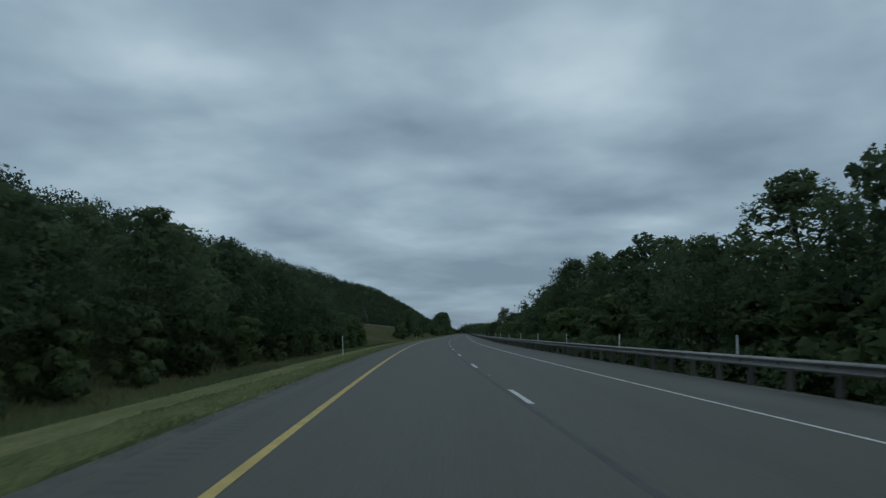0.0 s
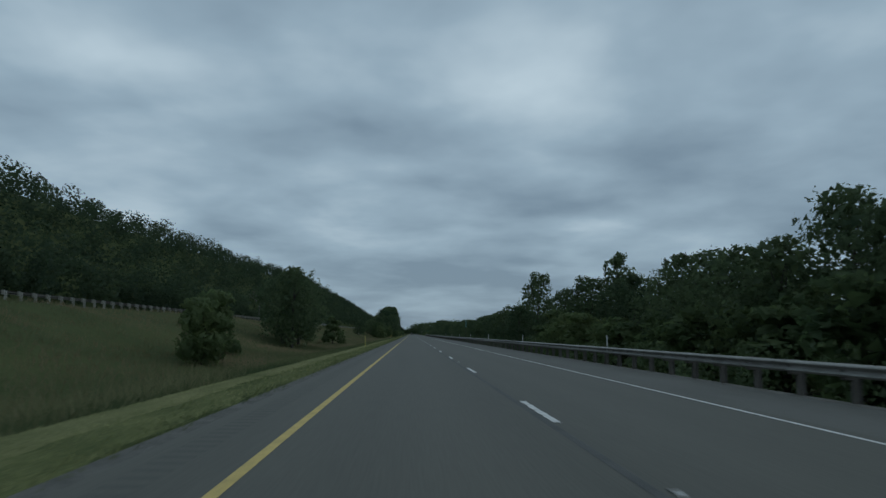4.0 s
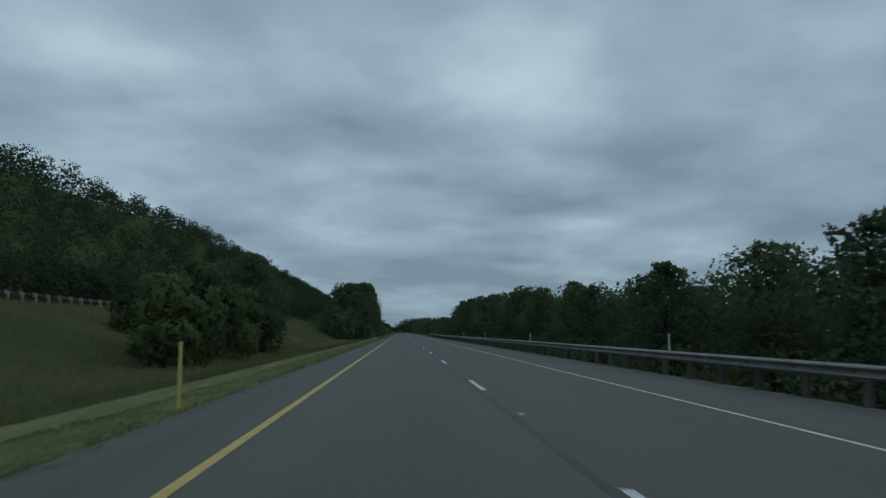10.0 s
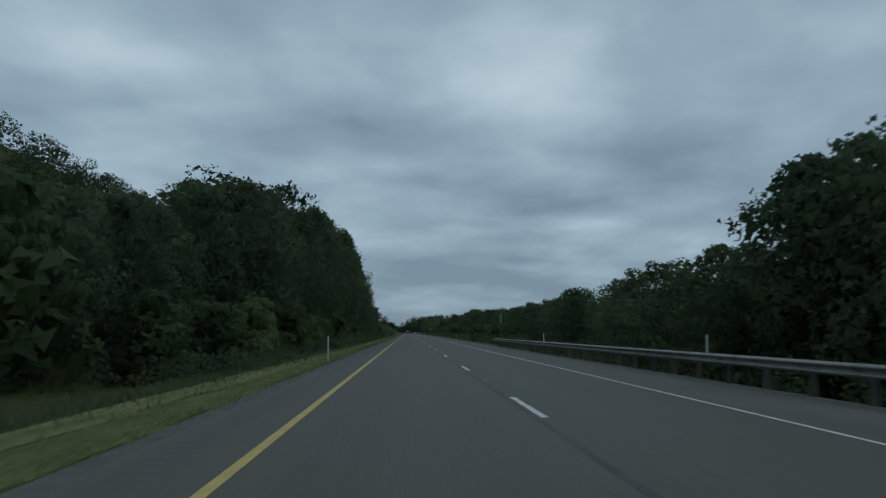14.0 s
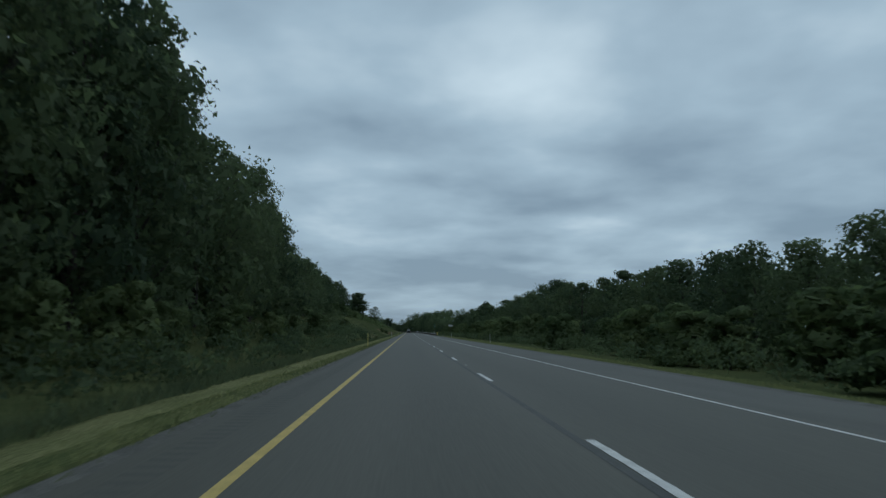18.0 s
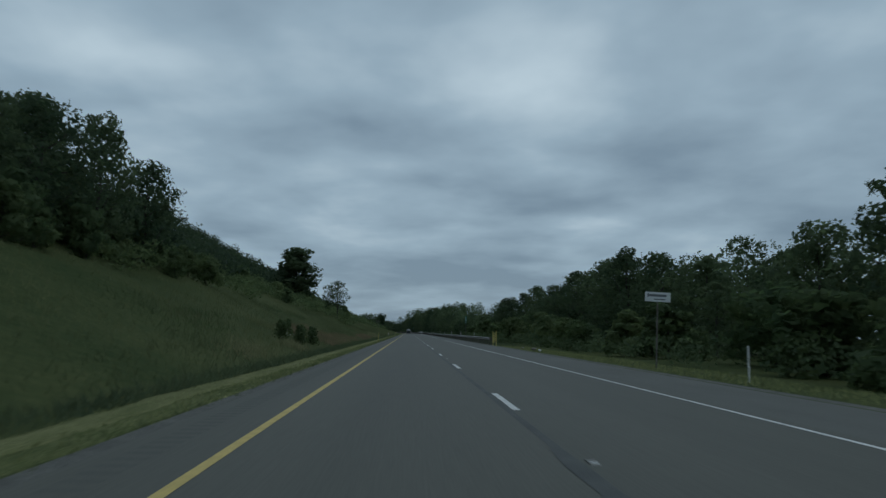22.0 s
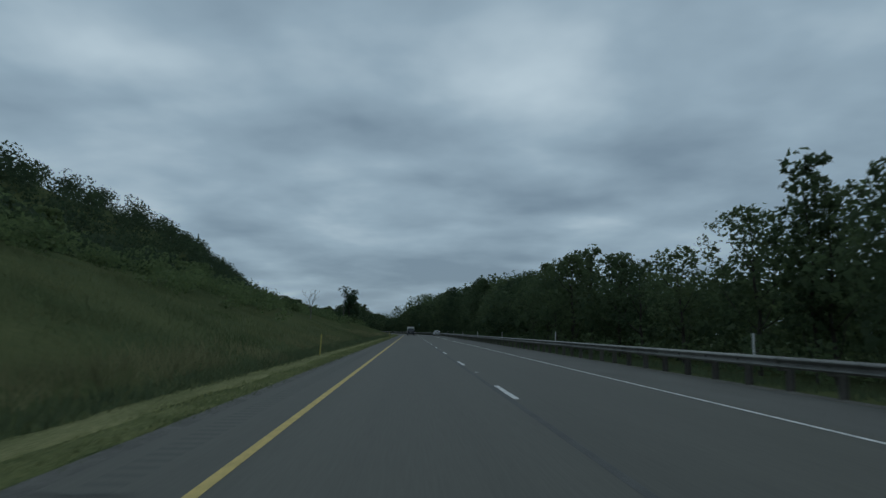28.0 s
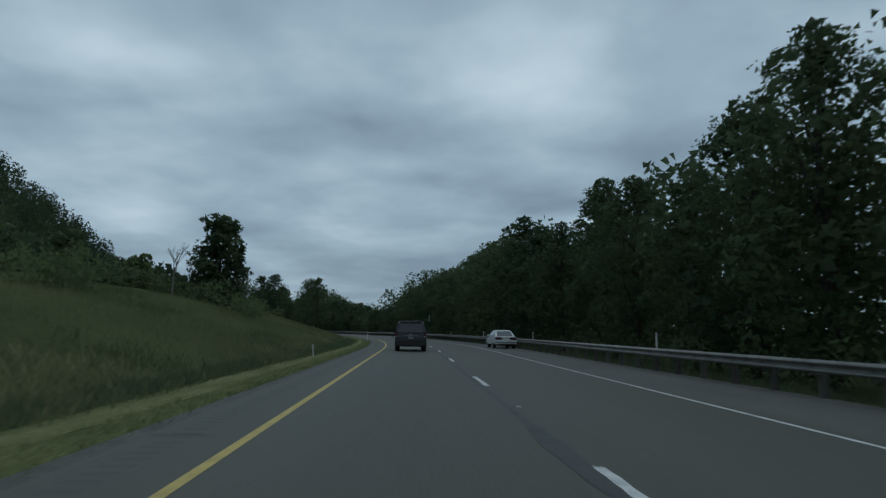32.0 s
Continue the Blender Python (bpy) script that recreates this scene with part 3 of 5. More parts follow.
TALL = [make_tree("tall_tree", 61 + j, 18.0, (4.0, 4.6, 3.8)[j], (36, 40, 34)[j], 17, 0.17, M_LEAF, "tall dark broadleaf tree close to the verge", "tree", low=0.07, r0=0.3) for j in range(3)]
PROTO = TALL + BROAD + SHRUB + [OVAL, SPARSE, PINE, POPLAR]
PROTO_H = {p.name: h for p, h in zip(PROTO, [18.0] * 3 + [10.0] * 5 + [4.0] * 3 + [10.0, 10.0, 12.0, 12.0])}
USED = set()


def plant(proto, s, u, top, group, label="", wide=1.0, turn=None, rnd=random.Random(5)):
    """Stands a tree on the land so that its top reaches that height over the road."""
    x, y, z = spot(s, u)
    h = max(1.2, top - z)
    k = h / PROTO_H[proto.name]
    turn = rnd.uniform(0, 6.28) if turn is None else turn
    w = k * wide * rnd.uniform(0.92, 1.12)
    m = Matrix.Translation((x, y, z - 0.05)) @ Matrix.Rotation(turn, 4, "Z") @ Matrix.Diagonal((w, w, k, 1))
    if proto.name not in USED:
        USED.add(proto.name)
        ob = proto
        ob.matrix_basis = m
    else:
        ob = copy_thing(proto, m @ Matrix.Diagonal((1 / proto.scale[0], 1 / proto.scale[1], 1 / proto.scale[2], 1)))
    return tagged(ob, label, group=group)


def right_top(s):
    return float(np.interp(s, [0, 40, 44, 50, 58, 68, 82, 90, 100, 109, 119, 138, 150, 160, 174, 195, 208, 217, 224, 240, 250, 400, 430, 455, 472, 490, 508, 514, 519, 530, 540, 560, 640, 690, 720, 748, 765, 800, 812, 822, 832, 843, 862, 872, 884, 889, 897, 904, 916, 922, 929, 938, 946, 954, 975, 981, 987, 993, 1000, 1020, 1035, 1080, 1098, 1106, 1112, 1119, 1127, 1136, 1142, 1150, 1158, 1170, 1186, 1198, 1222, 1262, 1278, 1290, 1300, 1315, 1330, 1400, 1500],
                           [11.5, 12.0, 11.6, 9.2, 11.2, 12.6, 12.8, 13.6, 14.0, 12.8, 10.8, 10.2, 10, 9.2, 8.4, 8.8, 8.6, 10.6, 7.2, 7, 5.9, 6.2, 8.0, 8.4, 8.8, 10.0, 10.2, 9.2, 7.0, 6.6, 6.6, 6.6, 8.6, 9.2, 10.2, 12.2, 10.8, 11.2, 9.6, 6.4, 9.6, 12.6, 11.8, 12.0, 11, 7.6, 8.4, 11.6, 11.6, 10.4, 8.0, 7.6, 7.4, 6.8, 6.8, 8.0, 10.9, 9.0, 8.2, 7.4, 9.8, 9.4, 8.9, 10.2, 12.0, 14.8, 14.6, 13.4, 11.8, 12.6, 13.8, 12.6, 15.4, 15.3, 13.4, 12.2, 9, 7.5, 8, 10, 12, 14, 14]))


def right_line(s):
    return float(np.interp(s, [0, 215, 245, 540, 620, 900, 990, 1110, 1500], [26, 26, 20, 20, 31, 31, 20, 17.5, 17.5]))


rnd = random.Random(21)
RIGHT = "trees along the right-hand verge"
s = -14.0
far_half = False
while s < 1430:
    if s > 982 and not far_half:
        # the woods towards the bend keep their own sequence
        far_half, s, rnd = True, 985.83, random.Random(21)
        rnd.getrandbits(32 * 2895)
    U, H = right_line(s), right_top(s)
    u = 17.0 + rnd.uniform(-1.2, 1.6) if U < 24 else U - rnd.uniform(1.5, 4.5)
    u = min(u, U - 0.5)
    f = (u - 1.7) / (U - 1.7)
    top = 1.25 + (H - 1.25) * f * rnd.uniform(0.93, 1.06)
    kind = BROAD[rnd.randrange(5)]
    wide = rnd.uniform(0.95, 1.25)
    if 985 < s < 1070 and rnd.random() < 0.55:
        kind = SPARSE
    if 1085 < s < 1175:
        u, wide = u + 0.6, 1.0
    if top > 11:
        kind, wide = TALL[rnd.randrange(3)], wide * 1.3
    plant(kind, s, u, top, RIGHT, wide=wide, rnd=rnd)
    if U > 24:
        v = rnd.uniform(17.5, 22.0)
        plant(SHRUB[rnd.randrange(3)], s + 2, v, 1.25 + (H - 1.25) * (v - 1.7) / (U - 1.7) * rnd.uniform(0.32, 0.52), RIGHT, "tall dark green bush at the edge of the woods", wide=1.35, rnd=rnd)
    s += rnd.uniform(5.2, 7.6) * (1.0 if H < 10 else 1.15)
plant(BROAD[1], 232.5, 20, 10.6, RIGHT, "tall broadleaf tree standing above its neighbours", wide=0.8)
for s, u, top in ((511.5, 17.2, 8.4), (514.5, 17.2, 8.5), (516.5, 18.0, 8.2), (520.5, 18.0, 5.8)):
    plant(BROAD[2], s, u, top, RIGHT, wide=1.0)
for k, (s, u, top, wide) in enumerate(((138.5, 25.6, 11.2, 0.8), (146.5, 25.0, 11.2, 0.8), (151.5, 25.4, 12.0, 0.8), (160, 25.6, 10.7, 0.85), (172, 25.8, 9.9, 0.9), (213, 25.8, 11.2, 0.7))):
    plant(BROAD[k % 5], s, u, top, RIGHT, wide=wide, rnd=random.Random(140 + k))
plant(POPLAR, 257, 19.0, 6.9, RIGHT)
for k, (s, u, top) in enumerate(((262, 17.4, 5.2), (267, 18.2, 5.6), (272, 17.5, 5.3), (277, 18.0, 5.5))):
    plant(BROAD[(2, 0, 4, 1)[k]], s, u, top, RIGHT, wide=1.2)
plant(SPARSE, 1037, 17.2, 9.3, RIGHT)
plant(POPLAR, 1030, 16.8, 8.8, RIGHT)
plant(POPLAR, 1000, 17.0, 8.6, RIGHT)
plant(BROAD[3], 1080, 17.0, 10.0, RIGHT)
plant(SPARSE, 834, 36, 11.6, RIGHT, "pale thin-leaved tree among the dark ones")

def left_top(s):
    """How high the trees close to the left verge reach."""
    return float(np.interp(s, [509, 515, 522, 526, 536, 552, 561, 575, 590, 632, 638, 643, 650, 661, 667, 670, 677, 684, 692, 698, 707, 728], [6.3, 6.6, 7.2, 8.4, 11.6, 14.0, 13.8, 17, 17.8, 20, 18, 15.5, 16, 17.6, 16.5, 12.5, 14.2, 13, 12.4, 8.4, 9.6, 9]))


LEFT = "trees along the left-hand verge"
s = 14.0
while s < 90:
    plant(BROAD[rnd.randrange(5)], s, rnd.uniform(-12.8, -10.5), float(np.interp(s, [14, 34, 46, 53, 58, 70, 90], [5.6, 7.0, 6.8, 6.6, 8.0, 6.4, 4.2])) * rnd.uniform(0.9, 1.04), LEFT, wide=1.25, rnd=rnd)
    plant(BROAD[rnd.randrange(5)], s + 2, rnd.uniform(-18.5, -15.5), float(np.interp(s, [14, 34, 58, 70, 90], [7, 8.6, 9.5, 7.5, 4.8])) * rnd.uniform(0.85, 1.0), LEFT, wide=1.2, rnd=rnd)
    plant(SHRUB[rnd.randrange(3)], s + 1, rnd.uniform(-9.6, -8.2), rnd.uniform(1.0, 2.4), LEFT, rnd=rnd)
    s += rnd.uniform(4.0, 5.6)
for s, u, top in ((99, -12.5, 3.4), (104, -12, 3.9), (110, -12, 3.7), (114, -14, 3.2), (176, -10.5, 3.3), (180, -11.5, 3.9), (188, -13, 3.2), (238, -15, 4.9), (243, -15.3, 3.8), (243.5, -11, 3.9), (252, -17, 2.8),
                  (394, -12, 5.7), (399, -12.2, 5.4), (386, -10, 4.2), (391, -10.2, 5.0), (397, -10.5, 4.8), (404, -10.6, 4.6), (410, -10.2, 3.6), (401, -18, 4.0), (490, -11, 4.0), (497, -12, 5.2), (504, -11, 5.6), (511, -11, 6.0)):
    plant(SHRUB[rnd.randrange(3)], s, u, top, "shrubs on the grassy slope", wide=0.85 if top > 4.5 else 0.95, rnd=rnd)
for s, u, top in ((810.5, -4.7, 1.0), (812.3, -4.9, 1.2), (814.2, -4.5, 1.0), (815.8, -4.8, 0.95), (809.0, -5.6, 1.5), (813.2, -6.0, 1.6)):
    plant(SHRUB[1], s, u, top + 0.3, "shrubs at the foot of the bank", wide=0.75, rnd=random.Random(77 + int(s)))
for s, u, top in ((214, -12.2, 8.9), (218, -14, 8.6), (222, -12.8, 7.6), (359, -16, 5.6), (413, -12, 8.4), (417, -13.5, 8.9), (421, -12.4, 7.2), (425, -15, 7.5), (430, -18, 7.2), (409, -15, 7.0)):
    plant(BROAD[rnd.randrange(5)], s, u, top, LEFT, rnd=rnd)
s = 514.0
while s < 728:
    H = left_top(s)
    many = TALL if H > 13 else BROAD
    plant(many[rnd.randrange(len(many))], s, rnd.uniform(-12.2, -10.8), H * rnd.uniform(0.95, 1.08), LEFT, wide=0.9, rnd=rnd)
    plant(BROAD[rnd.randrange(5)], s + 2.5, rnd.uniform(-17, -14), H * rnd.uniform(0.98, 1.1), LEFT, wide=1.0, rnd=rnd)
    plant(SHRUB[rnd.randrange(3)], s + 1.5, rnd.uniform(-8.0, -6.6), rnd.uniform(1.6, 3.4), LEFT, rnd=rnd)
    s += rnd.uniform(4.6, 6.4)
plant(PINE, 550, -14, 16.0, LEFT)
for s, u, top, wide in ((691.5, -13.0, 13.4, 0.75), (695.5, -13.0, 14.2, 0.8), (699, -14.2, 14.4, 0.8)):
    plant(BROAD[2], s, u, top, LEFT, wide=wide, rnd=random.Random(int(s)))
BANKT = "trees on the grassy bank"
BANK_TREES = [(BROAD[0], 736, -18, 14.8, 1.08), (BROAD[4], 741, -16.6, 11.2, 0.75), (BROAD[1], 753, -18, 14.8, 0.8), (BROAD[2], 757, -18, 11.8, 0.7), (BROAD[0], 790, -22.2, 17.6, 0.72), (BROAD[4], 786, -18.5, 12.6, 0.8), (BROAD[0], 792, -18, 12.2, 0.8),
                              (BROAD[2], 801, -18, 12.6, 0.95), (BROAD[4], 806, -18.5, 13.8, 1.05), (BROAD[2], 809, -21, 15.2, 0.95), (BROAD[1], 812, -18, 15.0, 0.82), (BROAD[3], 818.5, -17.6, 13.6, 1.05), (BROAD[3], 799, -23, 13.6, 1.2), (BROAD[1], 806, -23.5, 14.6, 1.2), (BROAD[4], 813, -23, 15.6, 1.2), (OVAL, 889, -18.7, 16.2, 1.6), (OVAL, 892, -19.6, 14.6, 1.5), (SPARSE, 900, -12.2, 11.2, 1.0), (SPARSE, 902, -14, 10.4, 0.9),
                              (PINE, 1122, -12, 11.0, 0.85)]
BEND_TREES = [(BROAD[2], 1124, -14.5, 6.6, 0.9), (OVAL, 1167, -15, 11.5, 1.2), (BROAD[1], 1172, -16.5, 8.6, 0.8), (BROAD[2], 1178, -15, 7.6, 0.8), (BROAD[0], 1238, -7.6, 11.4, 0.85), (BROAD[3], 1249, -8.4, 12.0, 0.85), (BROAD[1], 1262, -8.5, 9.5, 0.7), (BROAD[2], 1276, -8.5, 9.0, 0.7), (BROAD[4], 1290, -9, 8.5, 0.7)]
for kind, s, u, top, wide in BANK_TREES + BEND_TREES:
    plant(kind, s, u, top, BANKT, wide=wide, rnd=rnd)
s = 1192.0
while s < 1420:
    plant(BROAD[rnd.randrange(5)], s, rnd.uniform(-19, -13), rnd.uniform(7.4, 9.2) if s < 1240 else rnd.uniform(8.0, 10.5), BANKT, rnd=rnd)
    s += rnd.uniform(5, 8)
for k in range(80):
    s = rnd.uniform(712, 1190)
    u = rnd.uniform(-26, -17.5 if s < 830 or s > 960 else -12.5)
    plant(SHRUB[rnd.randrange(3)], s, u, float(land(s, u)) + rnd.uniform(1.4, 3.4), "shrubs on the grassy slope", rnd=rnd)
for k in range(26):
    s, u = rnd.uniform(772, 826), rnd.uniform(-18.5, -14.5)
    plant(SHRUB[rnd.randrange(3)], s, u, float(land(s, u)) + rnd.uniform(1.8, 3.4), "shrubs on the grassy slope", rnd=rnd)
for s, u, top, seed in ((333, -43.6, 15.8, 3), (1064, -11.7, 7.4, 4), (1160, -17, 9.0, 5)):
    x, y, z = spot(s, u)
    dead_tree("dead_tree", seed, top - z, "bare grey dead tree with forked branches").matrix_basis = Matrix.Translation((x, y, z))


def woods(name, spots, tops, lobes, per, leaf, mat, label, seed, spread=3.2):
    """Far trees in one mesh: crowns of leaf sprays from near the ground to their tops."""
    rng = np.random.default_rng(seed)
    cs, rs = [], []
    for (s, u), top in zip(spots, tops):
        x, y, z = spot(s, u)
        h = top - z
        for j in range(lobes):
            f = (j + 0.5) / lobes
            a = rng.random() * 6.283
            w = spread * (0.75 - 0.5 * f * f)
            rr = w * rng.random() ** 0.5
            q = spread * (0.4 + 0.25 * rng.random())
            cs.append((x + rr * math.cos(a), y + rr * math.sin(a), z + h * (0.14 + 0.68 * f)))
            rs.append((q, q, min(q, max(h * 0.2, 0.3))))
    v, q, nrm = leaf_cloud(cs, rs, per, leaf, rng, 0.6, lay=0.9)
    ob = part(name, fast_mesh(name, v, q, mat, normals=nrm), None)
    return tagged(ob, label, "woods", kind="stuff")


rnd = random.Random(77)
sp, tp = [], []
s = -20.0
while s < 1420:
    sp.append((s + rnd.uniform(-2, 2), right_line(s) + 1.5 + rnd.uniform(-1.5, 1.5)))
    tp.append(1.25 + (right_top(s) - 1.25) * rnd.uniform(0.92, 1.03) * (0.72 if 1012 < s < 1070 else 1.0))
    s += 4.4
woods("right_hand_woods", sp, tp, 8, 90, 0.26, M_LEAF, "dense dark green broadleaf woods beside the road", 5)
for off, name, label, seed in ((6.0, "inner_woods", "darker inner woods behind the roadside trees", 15), (11.0, "deep_woods", "deep woods closing the view between the trunks", 25)):
    sp, tp = [], []
    s = -20.0
    while s < 1400:
        sp.append((s + rnd.uniform(-1.5, 1.5), right_line(s) + off + rnd.uniform(-1.0, 1.0)))
        tp.append(1.25 + (right_top(s) - 1.25) * rnd.uniform(0.9, 1.0) * (0.72 if 1012 < s < 1070 else 1.0))
        s += 5.0
    woods(name, sp, tp, 7, 32, 0.62, M_LEAF, label, seed, 3.8)
sp, tp = [], []
s = -20.0
while s < 1420:
    sp.append((s + rnd.uniform(-2, 2), right_line(s) + rnd.uniform(0.5, 3.0)))
    tp.append(1.25 + (right_top(s) - 1.25) * rnd.uniform(0.68, 0.88) * (0.72 if 1012 < s < 1070 else 1.0))
    s += 4.2
woods("woodland_thicket", sp, tp, 5, 60, 0.40, M_LEAF, "shaded thicket closing the woods below the crowns", 17, 3.4)
sp, tp = [], []
s = 1152.0
while s < 1330:
    for u, top, s0, s1 in ((20, 15.0, 1228, 1296), (27, 21.0, 1160, 1300), (36, 23.5, 1160, 1306), (46, 25.5, 1190, 1322), (60, 26.5, 1220, 1338)):
        if s0 < s < s1:
            sp.append((s + rnd.uniform(-2, 2), u + rnd.uniform(-2.5, 2.5)))
            tp.append(top * rnd.uniform(0.92, 1.03))
    s += 6.0
while s < 1400:
    for u in (19.5, 25):
        sp.append((s + (u - 19.5) * 2.4 + rnd.uniform(-1.5, 1.5), u + rnd.uniform(-1.5, 1.5)))
        tp.append(float(np.interp(s, [1330, 1338, 1350, 1372, 1382, 1400], [11.0, 15.0, 19.5, 20.5, 19, 15])) * rnd.uniform(0.93, 1.03))
    s += 4.6
woods("outer_bend_woods", sp, tp, 9, 34, 0.7, M_LEAF, "tall dark woods on the outside of the bend", 16, 3.6)
sp, tp = [], []
s = -14.0
while s < 1440:
    lo = 13.6 if right_line(s) < 24 else 15.5
    sp.append((s, rnd.uniform(lo, lo + 2.2)))
    tp.append(rnd.uniform(0.6, 1.7))
    sp.append((s, rnd.uniform(lo + 3, lo + 7)))
    tp.append(rnd.uniform(1.2, 2.8))
    s += 1.7
woods("undergrowth", sp, tp, 2, 34, 0.17, M_LEAF, "low bushy undergrowth at the edge of the woods", 6, 1.5)
sp, tp = [], []
s = -90.0
while s < 1480:
    u = -24.5 if s > 690 else (-22.0 if 545 < s else -43.5)
    while u > -88:
        g = float(land(s, u))
        hh = np.interp(-u, [22, 30, 45, 75], [4.5, 6.5, 8.6, 6.2]) * rnd.uniform(0.78, 1.1)
        if s > 700 and u > -46:
            cap = float(np.interp(s, [700, 860, 905, 920, 1004, 1095, 1113, 1139, 1170, 1250], [14, 14.4, 14.6, 13.5, 9.7, 8.6, 7.9, 7.3, 8.5, 9]))
            hh = min(hh, max(1.0, (1.25 + (cap - 1.25) * (1.7 - u) / 27.7 - g) * rnd.uniform(0.7, 1.0)))
        if 322 < s < 350 and u > -51:
            hh = 2.5
        sp.append((s + rnd.uniform(-2.5, 2.5), u + rnd.uniform(-2, 2)))
        tp.append(g + hh)
        u -= rnd.uniform(6.8, 9.0)
    s += 6.8
fs, ft = [], []
s = -90.0
while s < 545:
    fs.append((s, rnd.uniform(-46.5, -43.0)))
    ft.append(float(land(*fs[-1])) + rnd.uniform(4.5, 8.0) * (0.45 if 318 < s < 346 else 1.0))
    s += 3.4
woods("forest_edge", fs, ft, 7, 50, 0.44, M_HILL_DIMMED, "dense foliage at the foot of the wooded hill", 18, 2.8)
woods("hillside_woods", sp, tp, 7, 40, 0.48, M_HILL_DIMMED, "wooded hillside of green broadleaf trees, toned dark for shade and haze", 8, 4.0)
sp = []
while len(sp) < 1000:
    s, u = rnd.uniform(700, 1200), -rnd.uniform(8.0, 30.0)
    edge = float(np.interp(s, [700, 820, 850, 950, 990, 1200], [17.0, 17.0, 12.5, 12.5, 13.5, 13.5])) + 3.0 * math.sin(s * 0.09) + 2.0 * math.sin(s * 0.23 + 1)
    if -u > edge:
        sp.append((s, u))
woods("bank_shrubs", sp, [float(land(*p)) + rnd.uniform(0.8, 2.6) for p in sp], 4, 32, 0.2, M_LEAF_LIGHT, "low green shrubs overgrowing the upper bank", 12, 1.8)
sp, tp = [], []
s = 512.0
while s < 730:
    H = left_top(s)
    sp.append((s, rnd.uniform(-14.5, -11.5)))
    tp.append(H * rnd.uniform(0.72, 0.88))
    s += 3.6
woods("left_hand_thicket", sp, tp, 8, 56, 0.42, M_LEAF, "dense foliage closing the roadside trees", 19, 2.8)
sp = [(rnd.uniform(-10, 92), rnd.uniform(-24, -12)) for _ in range(60)] + [(rnd.uniform(512, 730), rnd.uniform(-22, -9)) for _ in range(150)]
weeds = [(rnd.uniform(512, 735), -3.7 - 4.5 * rnd.random()) for _ in range(420)]
woods("tall_weeds", weeds, [float(land(*p)) + rnd.uniform(0.35, 0.7) + 0.22 * (-p[1] - 3.7) for p in weeds], 2, 34, 0.13, M_LEAF, "dark leafy weeds between the verge and the trees", 29, 0.9)
woods("left_undergrowth", sp, [float(land(*p)) + rnd.uniform(2.0, 5.0) for p in sp], 4, 60, 0.26, M_LEAF, "shaded undergrowth below the roadside trees", 9, 2.2)


def grass(name, count, s0, s1, u0, u1, h0, h1, width, mat, label, seed, clumps=None):
    """Blades of grass, one triangle each, standing on the land."""
    rng = np.random.default_rng(seed)
    s, u = rng.uniform(s0, s1, count), rng.uniform(u0, u1, count)
    if clumps:
        at = np.array(clumps)[rng.integers(len(clumps), size=count)]
        s, u = at[:, 0] + rng.normal(size=count) * at[:, 2], at[:, 1] + rng.normal(size=count) * at[:, 3]
        u = np.minimum(u, -3.4)
    if u0 >= 0 and u1 <= 1.5:
        u = -1.45 + (verge_edge(s) + 1.45) * u
    keep = (0.6 * np.sin(s * 0.23 - u * 0.8) + rng.normal(size=count)) > -1.4
    s, u = s[keep], u[keep]
    x, y = road_np(s, u)
    z = land(s, u) - 0.02
    n = len(s)
    a = rng.normal(0, 0.55, n)
    h = rng.uniform(h0, h1, n)
    w = width * rng.uniform(0.6, 1.4, n)
    lx, ly = rng.normal(size=(2, n)) * np.array([[0.5], [0.25]]) * h
    v = np.stack([np.stack([x + w * np.cos(a), y + w * np.sin(a), z], -1), np.stack([x - w * np.cos(a), y - w * np.sin(a), z], -1), np.stack([x + lx, y + ly, z + h], -1)], 1).reshape(-1, 3)
    # soft blades, lit like the sward as a whole, their upper sides turned to the road
    e = 0.4
    nx = -(land(s, u + e) - land(s, u - e)) / (2 * e)
    f0 = np.cross(v[1::3] - v[0::3], v[2::3] - v[0::3])
    f0 /= np.linalg.norm(f0, axis=-1, keepdims=True)
    turn = f0[:, 0] * -np.sign(u) - 3.5 * f0[:, 1] + 0.3 * f0[:, 2] < 0
    f0 = np.where(turn[:, None], -f0, f0)
    nr = np.stack([nx, 0 * nx, np.ones(n)], -1) + rng.normal(size=(n, 3)) * 0.15 + 0.3 * f0
    nr /= np.linalg.norm(nr, axis=-1, keepdims=True)
    v = v.reshape(-1, 3, 3)
    v = np.where(turn[:, None, None], v[:, [1, 0, 2]], v).reshape(-1, 3)
    ob = part(name, fast_mesh(name, v, np.arange(3 * n).reshape(-1, 3), mat, normals=np.repeat(nr, 3, axis=0)), None)
    return tagged(ob, label, "grass", kind="stuff")


grass("verge_grass", 100000, -10, 1190, 0.5, 1.03, 0.03, 0.10, 0.016, M_BLADE, "short mown yellow-green verge grass", 1)
grass("rough_grass", 80000, -10, 1190, 0.02, 0.55, 0.04, 0.14, 0.016, M_ROUGH, "uneven green grass between mown strip and gravel", 21)
# the weeds' dark leaf colour also stands for the tall grass's shaded edge
grass("foot_weeds", 42000, 500, 1190, 1.05, 1.5, 0.14, 0.38, 0.02, M_LEAF, "dark leafy weeds, toned for shade too, edging the mown strip at the foot of the bank", 24)
grass("mown_patches", 24000, -10, 1190, 0.05, 0.5, 0.03, 0.10, 0.016, M_BLADE, "paler mown tufts scattered through the rough strip", 23)
grass("edge_tufts", 26000, -10, 1190, -1.85, -1.38, 0.04, 0.13, 0.016, M_BANK, "ragged green tufts growing into the gravel edge", 11)
